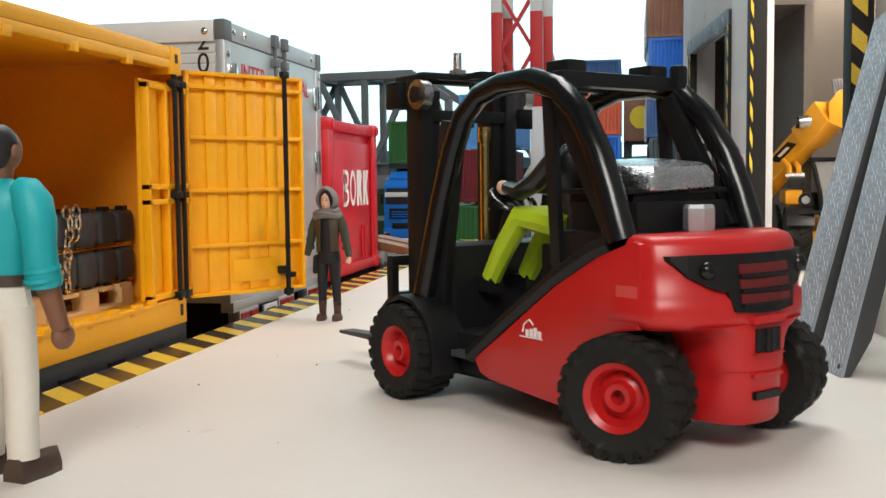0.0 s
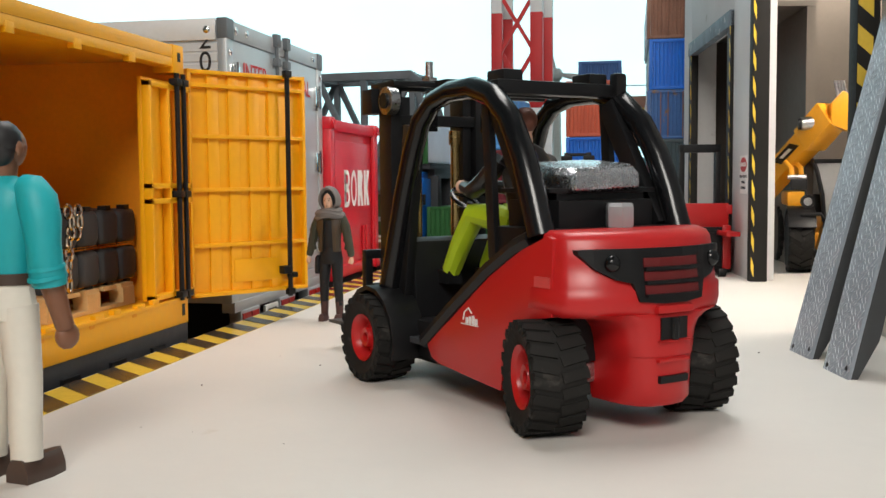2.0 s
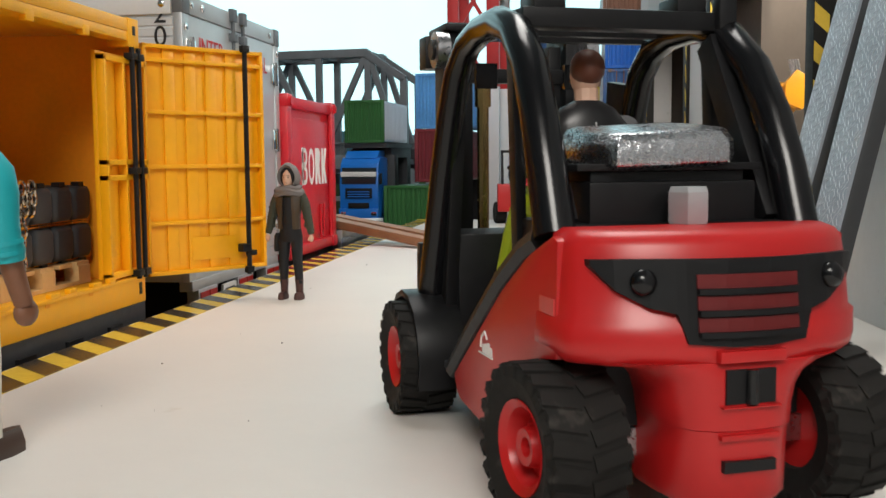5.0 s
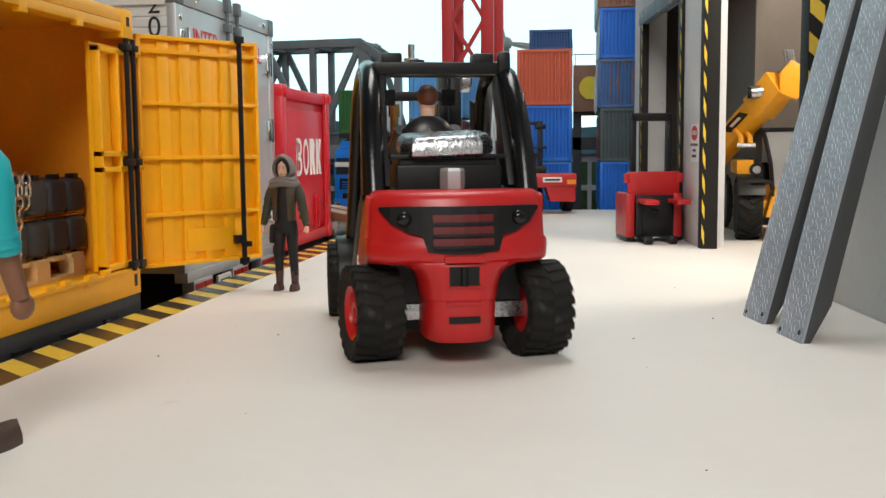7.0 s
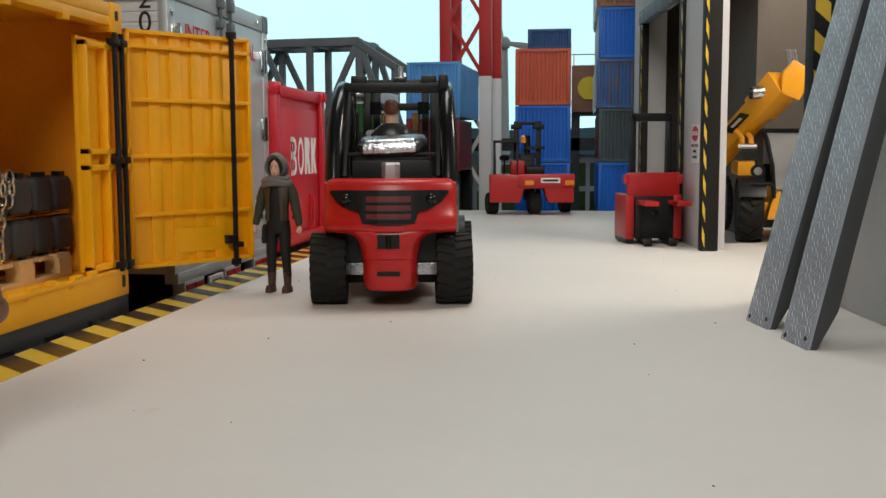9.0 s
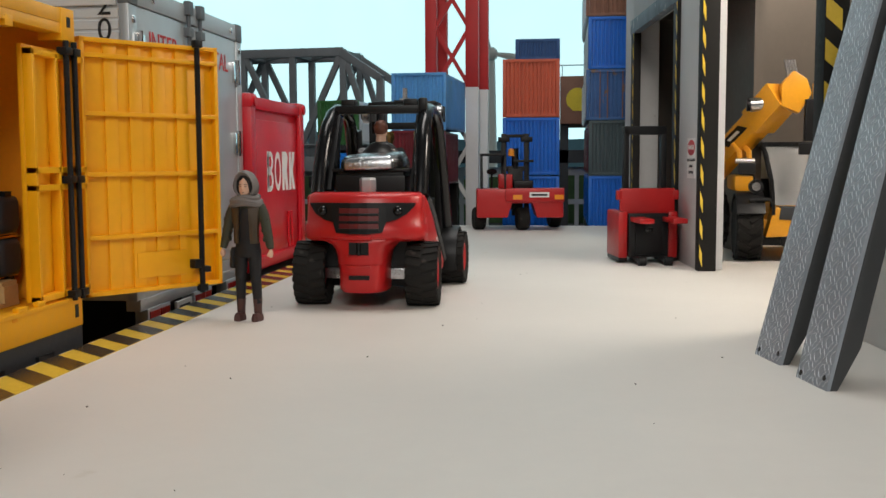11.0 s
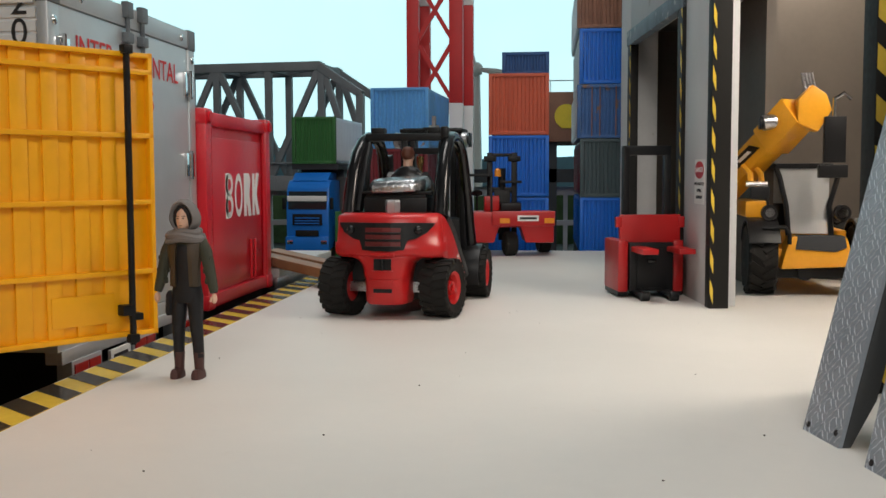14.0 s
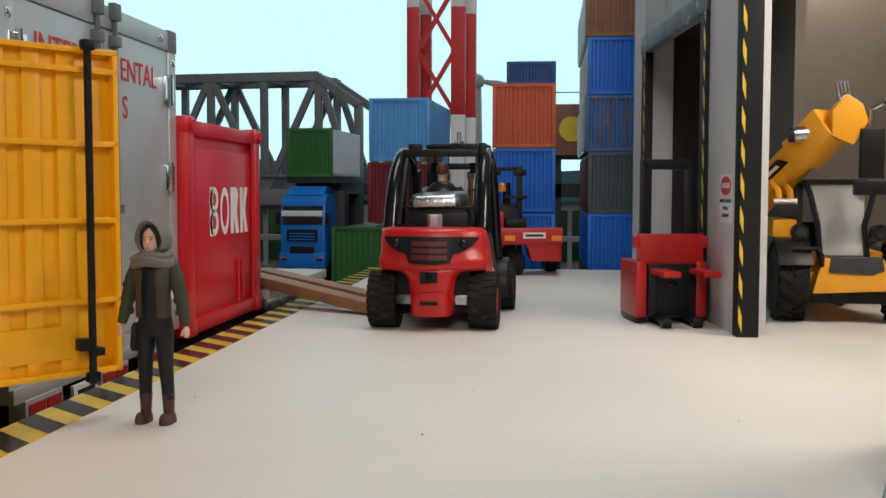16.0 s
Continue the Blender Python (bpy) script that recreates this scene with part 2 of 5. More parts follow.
def part(name, b, mats, parent=None, label="", bevel=0.0, smooth=35, place=None):
    """Links the builder's solids as one mesh object, scaled to metres."""
    bm = b.bm
    bmesh.ops.recalc_face_normals(bm, faces=bm.faces)
    if bevel:
        edges = [e for e in bm.edges if len(e.link_faces) == 2 and e.calc_face_angle(0) > 0.6]
        bmesh.ops.bevel(bm, geom=edges, offset=bevel, segments=2, affect="EDGES", clamp_overlap=True, profile=0.6)
    bmesh.ops.scale(bm, vec=(CM, CM, CM), verts=bm.verts)
    me = bpy.data.meshes.new(name)
    bm.to_mesh(me)
    bm.free()
    for mt in mats if isinstance(mats, (list, tuple)) else [mats]:
        me.materials.append(mt)
    me.shade_smooth()
    me.set_sharp_from_angle(angle=radians(smooth))
    ob = new(name, me)
    if parent:
        ob.parent = parent
    if place:
        ob.matrix_basis = place
    if label:
        tagged(ob, label)
    return ob


def thing(name, m, label, category, group="", kind=""):
    ob = new(name)
    ob.empty_display_size = 0.02
    ob.matrix_basis = m
    return tagged(ob, label, category, group, kind)


def words(text, size, m, mat, parent, name="lettering", depth=0.01, wide=1.0):
    """Raised letters, turned into a mesh; size in centimetres."""
    cu = bpy.data.curves.new(name, "FONT")
    cu.body, cu.size, cu.extrude, cu.align_x, cu.align_y = text, size * CM, depth * CM, "CENTER", "CENTER"
    tmp = new(name, cu)
    me = bpy.data.meshes.new_from_object(tmp.evaluated_get(bpy.context.evaluated_depsgraph_get()))
    bpy.data.objects.remove(tmp)
    me.materials.clear()
    me.materials.append(mat)
    ob = new(name, me)
    ob.parent = parent
    ob.matrix_basis = m @ Matrix.Diagonal((wide, 1, 1, 1))
    return ob


# ---- the setting ----
def structure(name, b, mats, label, bevel=0.0, m=None, parent=None):
    return tagged(part(name, b, mats, parent, bevel=bevel, place=m), label, name.split("_")[0], kind="structure")


structure("ground", B().box(-420, 420, -260, 432, -12, -8), ASPHALT, "dark ground sheet below the loading platform")
structure("backdrop", B().box(-420, 420, 426, 428, -8, 300), SKY, "pale blue painted sky on the backdrop")
structure("wall_room", B().box(-422, -420, -260, 428, -8, 300).box(420, 422, -260, 428, -8, 300).box(-420, 420, -262, -260, -8, 300), ROOM, "plain walls of the room round the layout")
structure("ceiling", B().box(-422, 422, -262, 430, 300, 304), ROOM, "plain ceiling of the room")
structure("floor", B().box(-28.2, 70, -90, 166, -2.2, 0), WHITE_FLOOR, "white painted board floor of the loading platform", 0.08)
structure("wall_dock", B().box(-27.9, 69, -89, 165, -8, -2.2), SEAL, "dark face of the loading platform")
tape = structure("trim", B().box(-28.0, -25.3, -60, 165.8, 0.0, 0.04), TAPE_YELLOW, "glossy yellow and black hazard tape along the platform edge")

# facade of the warehouse, turned a little against the platform edge
FACADE = P(18, 52, 0, 0, 0, 5.71)
structure("wall_near", B().box(0.8, 4.0, -110, 13.2, 0, 46), CONCRETE, "pale grey board wall of the warehouse", 0.1, FACADE)
structure("wall_pier", B().box(0, 2.5, 48.6, 57.6, 0, 46), DOCK_WHITE, "white board pier between two warehouse openings", 0.08, FACADE)
structure("wall_end", B().box(0, 3.4, 86.5, 93, 0, 46), DOCK_WHITE, "white board end of the warehouse wall", 0.08, FACADE)
structure("wall_lintel", B().box(0, 3.4, 57.6, 86.5, 29.2, 46), DOCK_WHITE, "white board lintel over the loading door", 0.08, FACADE)
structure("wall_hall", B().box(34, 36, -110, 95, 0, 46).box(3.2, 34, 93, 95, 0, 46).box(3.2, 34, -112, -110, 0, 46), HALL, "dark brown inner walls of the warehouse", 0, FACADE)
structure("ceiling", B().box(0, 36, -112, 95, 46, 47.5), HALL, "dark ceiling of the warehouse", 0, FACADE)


def striped_post(s0, s1, x0, x1, z1, label, stripe_face, broad=0.28):
    """A black door seal with slanted yellow stripes on the face that looks across the yard."""
    post = structure("trim", B().box(x0, x1, s0, s1, 0, z1), SEAL, label, 0.05, FACADE)
    w, pitch = (0.5, 2.6) if stripe_face == "front" else (broad, 2.6)
    for k in range(int(z1 / pitch)):
        z = 0.4 + k * pitch
        b = B()
        if stripe_face == "front":
            b.prism([(s0 + 0.1, z), (s0 + 0.1, z + 1.3), (s0 + 0.1 + w, z + 2.2), (s0 + 0.1 + w, z + 0.9)], x0 - 0.03, x0 + 0.01, "x")
        else:
            b.prism([(x0 + 0.06, z + 0.9), (x0 + 0.06, z + 2.2), (x0 + 0.06 + w, z + 1.3), (x0 + 0.06 + w, z)], s0 - 0.03, s0 + 0.01, "y")
        part("stripe", b, TAPE_YELLOW, post)
    return post


striped_post(47.2, 48.6, -0.2, 1.5, 45.5, "black rubber door seal with yellow stripes on the pier", "end")
striped_post(57.65, 59.6, -0.35, 0.6, 29.0, "black rubber door seal beside the loading door", "front")
striped_post(84.4, 86.45, -0.35, 0.6, 29.0, "black rubber door seal at the far side of the loading door", "front")
striped_post(13.25, 14.9, -0.75, 0.75, 45.5, "black and yellow hazard post at the hall opening", "end", 1.0)
structure("trim", B().box(-0.5, 0.5, 57.65, 86.4, 27.3, 29.1), DOCK_BLUE, "weathered blue-grey top seal of the loading door", 0.1, FACADE)
structure("trim", B().box(6.0, 6.8, 80, 82.4, 0, 29), BEIGE, "beige board standing inside the loading door", 0.05, FACADE)
# the upper slab is added to keep hall lamp light out of the door bay
structure("wall_inner", B().box(9, 10, 62, 92.9, 0, 30).box(3.5, 10, 62, 92.9, 30.05, 30.6), HALL, "dark brown inner wall behind the loading door, with an added light block on top", 0, FACADE)


def sign_board(name, y, z, w, h, mat, label):
    ob = thing(name, FACADE @ P(-0.03 if y > 20 else 0.77, y, z), label, "sign")
    part("board", B().box(-0.03, 0.028, -w / 2, w / 2, -h / 2, h / 2), mat, ob)
    return ob


FACE = P(-0.05, 0, 0, 90, 0, -90)  # letters that stand upright and look towards -x
danger = sign_board("warning_sign", 51.6, 10.9, 3.4, 4.0, WHITE, "small white warning sign with a red oval on the pier")
part("oval", B().prism([(1.55 * math.cos(a), 1.05 + .78 * math.sin(a)) for a in [2 * math.pi * i / 24 for i in range(24)]], -0.05, -0.02), SIGN_RED, danger, "red panel")
words("DANGER", 0.66, P(-0.07, 0, 1.05, 90, 0, -90), WHITE, danger)
for i, w in enumerate(("WATCH OUT FOR", "MOVING", "EQUIPMENT")):
    words(w, 0.40, P(-0.05, 0, -0.2 - i * 0.6, 90, 0, -90), INK, danger)
yellow_sign = sign_board("machine_sign", 0.6, 10.3, 3.6, 2.7, SIGN_YELLOW, "yellow machine warning sign with black letters on the wall")
part("border", B().box(-0.045, -0.02, -1.8, 1.8, 1.28, 1.35).box(-0.045, -0.02, -1.8, 1.8, -1.35, -1.28), INK, yellow_sign)
for i, w in enumerate(("MACHINE", "OPERATION")):
    words(w, 0.62, P(-0.05, -0.1, 0.1 - i * 0.75, 90, 0, -90), INK, yellow_sign)
part("text_bar", B().box(-0.05, -0.02, -0.9, 0.9, 0.72, 1.05), INK, yellow_sign)

# painted backdrop: sky, hills, greenery
structure("backdrop", B().box(-415, 415, 420, 421, -8, 9).prism([(-415, 9), (-420, 22), (-250, 17), (-120, 24), (-20, 18), (90, 23), (300, 16), (415, 20), (415, 9)], 420, 421, "y"), HILL_BLUE, "painted far hills on the backdrop")
structure("backdrop", B().prism([(-220, -8), (-220, 8), (-150, 12), (-90, 6), (-58, 10), (-30, 5), (10, 8), (10, -8)], 300, 301, "y"), GREENERY, "painted green slope behind the yard")


# ---- the ramps that lean on the wall ----
def tread_ramp(foot, top, side):
    foot, top, side = Vector(foot), Vector(top), Vector(side).normalized()
    z = (top - foot).normalized()
    y = (side - z * side.dot(z)).normalized()
    x = y.cross(z)  # points at the wall
    m = Matrix((x, y, z)).transposed().to_4x4()
    m.translation = foot * CM
    length, w, d = (top - foot).length, 3.3, 1.15
    ob = thing("tread_ramp", m, "grey checker-plate ramp leaning against the warehouse wall", "ramp", "leaning ramps")
    part("plate", B().box(0, 0.2, 0, w, 0, length), TREAD, ob, bevel=0.04)
    for y0 in (0.0, w - 0.22):
        part("flange", B().prism([(0.2, 0.0), (0.2, length), (d, length), (d, 2.4), (0.5, 0.0)], y0, y0 + 0.22, "y"), TREAD_SIDE, ob, "dark grey channel side", bevel=0.03)
    b = B()
    n, k = int(length / 0.36), 8
    for i in range(n):
        for j in range(k):
            cy, cz = 0.25 + j * (w - 0.5) / (k - 1), 0.35 + i * 0.36
            t = 0.75 if (i // 2 + j // 2) % 2 else -0.75
            dy, dz = 0.21 * math.sin(t), 0.24 * math.cos(t)
            b.solid([(0, cy - dy + .07, cz - dz), (0, cy - dy, cz - dz), (-0.045, cy, cz), (0, cy + dy, cz + dz), (0, cy + dy - .07, cz + dz)], [(0, 1, 2), (1, 3, 2), (3, 4, 2), (4, 0, 2)])
    tagged(part("tread_pattern", b, TREAD_TOP, ob), kind="stuff")
    for yy in (0.45, w - 0.45):
        part("bolt_hole", B().rod((-0.03, yy, 0.6), (0.05, yy, 0.6), 0.14), BLACK, ob)
    return ob


tread_ramp((11.4, 54.1, 0.0), (17.1, 57.3, 20.6), (-0.2, 1, 0))
tread_ramp((12.3, 48.2, 0.0), (17.7, 51.6, 20.6), (-0.2, 1, 0))


# ---- figures: one plain mesh each ----
def limb(b, pts, radii):
    b.tube(pts, radii, 12)


def man_figure():
    b = B()
    b.use(0)  # shirt
    b.loft([[(rx * math.cos(a), ry * math.sin(a), z) for a in [2 * math.pi * i / 16 for i in range(16)]] for z, rx, ry in ((7.3, 1.15, .8), (8.2, 1.25, .85), (9.4, 1.5, .95), (10.3, 1.55, .85), (10.75, .9, .6), (10.95, .5, .45))])
    for s in (-1, 1):
        limb(b, [(s * 1.1, 0, 10.55), (s * 1.42, 0, 10.42), (s * 1.72, -.02, 10.05), (s * 1.92, -.05, 9.3), (s * 2.02, -.1, 8.5), (s * 2.06, -.08, 7.8), (s * 2.08, .02, 7.35), (s * 2.08, .06, 7.05)], [.42, .60, .70, .68, .60, .60, .64, .58])
        for z in (7.75, 7.4):
            limb(b, [(s * 2.06, -.06, z), (s * 2.07, -.04, z - .14)], [.64, .66])
    b.use(1)
    for s in (-1, 1):
        limb(b, [(s * 2.1, .12, 7.15), (s * 2.15, .4, 6.2), (s * 2.1, .7, 5.5)], [.42, .36, .33])
        b.ball((s * 2.05, .85, 5.15), .34, .5, .5)
        limb(b, [(s * 1.9, 1.0, 5.3), (s * 1.75, 1.3, 4.9)], [.14, .12])
    limb(b, [(.1, 0, 10.8), (.2, .05, 11.5)], [.5, .5])
    b.ball((.24, .22, 11.9), .60, .66, .80)
    b.ball((.24, .86, 11.8), .12, .14, .16)
    for s in (-1, 1):
        b.ball((.24 + s * .62, .12, 11.85), .1, .18, .26)
    b.use(2)
    b.ball((.24, -.06, 12.12), .67, .72, .74)
    b.ball((.24, -.22, 11.75), .60, .50, .62)
    b.use(3)
    b.loft([[(1.22 * math.cos(a), .88 * math.sin(a), z) for a in [2 * math.pi * i / 18 for i in range(18)]] for z in (7.05, 7.45)])
    b.use(4)
    b.loft([[(rx * math.cos(a), ry * math.sin(a), z) for a in [2 * math.pi * i / 14 for i in range(14)]] for z, rx, ry in ((7.1, 1.15, .82), (6.3, 1.3, .9), (5.8, 1.25, .85))])
    for s in (-1, 1):
        limb(b, [(s * .62, 0, 6.3), (s * .7, .05, 4.6), (s * .75, .1, 3.6), (s * .8, 0, 2.2), (s * .85, -.05, .75)], [.72, .66, .6, .58, .55])
        b.ball((s * .74, .3, 3.6), .45, .35, .55)
    b.use(5)
    for s in (-1, 1):
        b.loft([[(s * .9 + w * x, y, z) for x, y in ((-.5, -.6), (.5, -.6), (.55, .6), (.4, 1.35), (0, 1.55), (-.4, 1.35), (-.55, .6))] for z, w in ((0, 1), (.35, 1.0), (.7, .7), (.85, .4))])
    return b


man = part("action_figure", man_figure(), [TURQUOISE, SKIN_DARK, HAIR_BLACK, SHOE, TROUSER_WHITE, SHOE], place=P(-20.95, 25.6, 0, 0, 0, -12))
tagged(man, "plastic action figure in turquoise shirt and cream trousers", "figure")


def hooded_figure():
    b = B()
    ell = lambda spec, n=16: [[(cx + rx * math.cos(a), cy + ry * math.sin(a), z) for a in [2 * math.pi * i / n for i in range(n)]] for z, rx, ry, cx, cy in spec]
    b.use(0)  # sleeves and back
    b.loft(ell([(5.45, .80, .50, 0, .04), (6.1, .74, .48, 0, .04), (7.0, .90, .54, 0, .04), (7.7, 1.0, .54, 0, .02), (8.1, .78, .48, 0, 0), (8.3, .42, .38, 0, 0)]))
    for s in (-1, 1):
        limb(b, [(s * .92, 0, 7.85), (s * 1.2, -.02, 7.2), (s * 1.38, -.05, 6.4), (s * 1.52, -.08, 5.8), (s * 1.66, -.15, 5.2), (s * 1.72, -.2, 4.95)], [.34, .37, .34, .31, .27, .22])
        for z in (6.9, 6.2, 5.6):
            limb(b, [(s * (2.42 - z * .165) - s * .25, -.1, z + .06), (s * (2.42 - z * .165) + s * .3, -.1, z - .05)], [.26, .2])
    b.use(1)  # face and palms
    b.loft(ell([(8.48, .16, .14, 0, -.40), (8.58, .27, .26, 0, -.36), (8.8, .37, .36, 0, -.32), (9.1, .42, .42, 0, -.28), (9.45, .41, .40, 0, -.26), (9.7, .28, .30, 0, -.22)], 18))
    for s in (-1, 1):
        b.ball((s * 1.74, -.22, 4.62), .17, .22, .30)
        limb(b, [(s * 1.66, -.36, 4.7), (s * 1.6, -.45, 4.45)], [.08, .06])
    b.loft([[(-.05, -.68, 9.22), (.05, -.68, 9.22), (0, -.66, 9.25)], [(-.07, -.70, 8.98), (.07, -.70, 8.98), (0, -.80, 8.99)], [(-.04, -.66, 8.93), (.04, -.66, 8.93), (0, -.70, 8.93)]])
    b.use(2)  # hood and wrapped scarf
    n = 24
    rings = []
    for y, f, dz in ((-.30, .70, 0), (-.52, .78, .02), (-.62, .88, .02), (-.50, .98, .03), (-.1, 1.04, .04), (.3, 1.0, 0), (.65, .78, -.1), (.85, .35, -.2)):
        rings.append([(f * .80 * math.sin(t) * (1 - .12 * max(0, math.cos(t))), y - .10 * math.cos(t), 9.15 + dz + f * (1.02 if math.cos(t) > 0 else .86) * math.cos(t)) for t in [math.pi * 2 * i / n for i in range(n)]])
    v = [p for r in rings for p in r]
    f = [tuple(range(len(v) - 1, len(v) - n - 1, -1))]
    for k in range(len(rings) - 1):
        f += [(k * n + i, k * n + (i + 1) % n, (k + 1) * n + (i + 1) % n, (k + 1) * n + i) for i in range(n)]
    b.solid(v, f)
    for z, r, w, tilt in ((8.32, .80, .22, .06), (8.12, .96, .23, -.08), (7.94, 1.02, .19, .05)):
        b.tube([(r * math.cos(t), .70 * r * math.sin(t) - .08, z + tilt * math.cos(t) + .06 * math.sin(t * 3)) for t in [2 * math.pi * i / 20 for i in range(21)]], w, 8)
    b.use(3)  # top, trousers, hair, bag
    b.loft(ell([(5.6, .70, .50, 0, -.06), (6.4, .66, .52, 0, -.08), (7.4, .70, .54, 0, -.06), (7.9, .5, .45, 0, 0)]))
    b.loft(ell([(5.7, .76, .52, 0, 0), (5.2, .86, .58, 0, 0), (4.7, .95, .60, 0, 0), (4.35, .80, .52, 0, 0)]))
    for s in (-1, 1):
        limb(b, [(s * .46, 0, 4.8), (s * .50, -.02, 3.9), (s * .54, -.06, 3.0), (s * .58, 0, 2.2), (s * .62, .05, 1.2)], [.48, .44, .38, .34, .30])
        b.ball((s * .54, -.28, 2.9), .26, .18, .36)
        b.ball((s * .17, -.665, 9.14), .075, .03, .035, 8, 5)
        b.bar((s * .08, -.66, 9.27), (s * .27, -.62, 9.27), .05, .035)
    b.ball((0, -.02, 9.42), .50, .50, .50)
    for s in (-1, 1):
        limb(b, [(s * .08, -.52, 9.80), (s * .36, -.46, 9.5), (s * .44, -.38, 9.0), (s * .42, -.32, 8.6)], [.10, .14, .12, .06])
    b.loft(ell([(3.6, .2, .3, -1.05, -.05), (3.8, .26, .38, -1.04, -.05), (4.8, .24, .34, -1.0, -.05), (5.0, .16, .26, -.96, -.05)], 10))
    b.use(4)  # boots and lips
    b.ball((0, -.67, 8.74), .10, .03, .025, 8, 5)
    for s in (-1, 1):
        limb(b, [(s * .60, .05, 1.5), (s * .61, .06, .95), (s * .62, .06, .4)], [.33, .29, .27])
        b.loft([[(s * .64 + w * x, y, z) for x, y in ((-.25, .34), (.25, .34), (.30, -.3), (.22, -.62), (0, -.72), (-.22, -.62), (-.30, -.3))] for z, w in ((0, 1), (.24, 1.02), (.42, .8), (.55, .5))])
    b.use(5)  # vest halves over the chest
    for s in (-1, 1):
        b.loft([[(s * x0, -.02, z), (s * x0, -.40, z), (s * (x0 + x1) / 2, -y, z), (s * x1, -y - .02, z), (s * x1, -y + .16, z), (s * .3, -.1, z)] for z, x0, x1, y in ((5.3, .84, .42, .60), (5.6, .86, .42, .63), (6.3, .84, .40, .64), (7.1, .96, .36, .66), (7.7, .98, .34, .60), (8.0, .8, .34, .52))])
    return b


girl = part("hooded_figure", hooded_figure(), [OLIVE, SKIN, HOOD, CHARCOAL, BOOT, VEST], place=P(-21.15, 66.2, 0, 0, 0, -6))
tagged(girl, "plastic action figure in grey hood and olive jacket", "figure")


# ---- yellow open container on its flat wagon ----
def yellow_container():
    ob = thing("open_container", P(-29, 58, 0), "yellow plastic freight container with its side doors open", "container")
    y0 = -46  # far end, behind the camera's edge of view
    part("floor_pan", B().box(-24, 0, y0, 0, 0.95, 2.5), YELLOW, ob, bevel=0.05)
    b = B().box(-0.5, 0.06, y0, 0, 2.5, 2.75)
    for k in range(9):
        b.box(-0.3, 0.05, -5.2 - k * 5, -4.4 - k * 5, 2.75, 3.05).box(-0.3, 0.05, -7.3 - k * 5, -6.3 - k * 5, 2.75, 3.0)
    part("sill", b, YELLOW, ob, bevel=0.03)
    # notches are flush blocks whose shade is given by the deeper orange
    for k in range(8):
        part("notch", B().box(-0.2, 0.03, -7.9 - k * 5, -7.4 - k * 5, 2.3, 2.74), YELLOW_SHADED, ob)
    part("slot", B().box(-0.2, 0.03, -0.95, -0.55, 1.5, 2.3), BLACK, ob, "dark lashing slot")
    # inside walls, with their shade in the colour as well
    part("back_wall", B().box(-24, -23.6, y0, 0, 2.5, 18.88), YELLOW_SHADED, ob)
    part("end_wall", B().box(-23.6, -0.1, -0.4, 0, 2.5, 18.88), YELLOW_SHADED, ob)
    part("end_wall", B().box(-23.6, -0.1, y0, y0 + 0.4, 2.5, 18.88), YELLOW_SHADED, ob)
    part("roof", B().box(-24, 0.05, y0, 0, 18.9, 19.75), YELLOW, ob, bevel=0.12)
    b = B().box(-1.2, 0.02, y0, 0, 18.3, 18.9)
    for k in range(7):
        b.box(-0.4, 0.04, -7.4 - k * 6.2, -6.6 - k * 6.2, 18.0, 18.6)
    part("top_rail", b, YELLOW, ob, bevel=0.05)
    part("corner_casting", B().box(-1.4, 0.1, -1.5, 0.05, 17.9, 19.8), YELLOW, ob, bevel=0.06)
    part("casting_slot", B().box(-0.3, 0.13, -0.9, -0.5, 18.7, 19.3), BLACK, ob)
    # folded first leaf at the hinge
    leaf = part("door_leaf", B().box(-1.0, -0.7, -4.6, 1.4, 2.9, 17.4), YELLOW, ob, bevel=0.04)
    b = B()
    for z in (2.9, 9.2, 10.2, 16.8):
        b.box(-0.7, -0.1, -4.6, 1.4, z, z + 0.35)
    for y in (-4.6, -2.0, 1.1):
        b.box(-0.7, -0.1, y, y + 0.25, 2.9, 17.2)
    part("leaf_ribs", b, YELLOW, leaf, bevel=0.03)
    for y in (-1.2, -0.2):
        rod = part("lock_rod", B().rod((0.15, y, 2.6), (0.15, y, 17.9), 0.17, seg=10), BLACK, ob, "black locking rod")
        for z in (3.0, 9.8, 17.3):
            part("bracket", B().box(-0.25, 0.4, y - 0.38, y + 0.38, z - 0.22, z + 0.22), BLACK, rod, bevel=0.04)
    # the wide door, swung out over the tape
    door = part("door", B().box(-0.12, 0.12, 0, 9.9, 2.35, 18.55), YELLOW, ob, "yellow ribbed door standing open", bevel=0.05, place=P(-0.9, 2.0, 0, 0, 0, -37))
    b = B()
    for z in (2.35, 5.9, 9.9, 13.7, 17.3, 18.25):
        b.box(0.12, 0.62, 0, 9.9, z, z + 0.28)
    for y in (0, 9.62):
        b.box(0.12, 0.62, y, y + 0.28, 2.35, 18.55)
    part("door_frame", b, YELLOW, door, bevel=0.04)
    for y in (1.7, 3.4, 5.1, 6.8):
        part("rib", B().box(0.1, 0.3, y, y + 0.9, 2.6, 18.3), YELLOW, door, bevel=0.08)
    part("lock_rod", B().rod((0.75, 8.2, 1.9), (0.75, 8.2, 18.9), 0.19, seg=10), BLACK, door, "black locking rod")
    part("rod_end", B().box(0.5, 1.0, 7.9, 8.5, 18.4, 18.9), BLACK, door, bevel=0.05)
    part("rod_end", B().box(0.5, 1.0, 7.9, 8.5, 2.0, 2.5), BLACK, door, bevel=0.05)
    part("handle", B().box(0.3, 1.0, 7.5, 8.2, 3.6, 4.2).box(0.3, 1.0, 8.2, 8.75, 3.3, 3.7), BLACK, door, "black door handle", bevel=0.05)
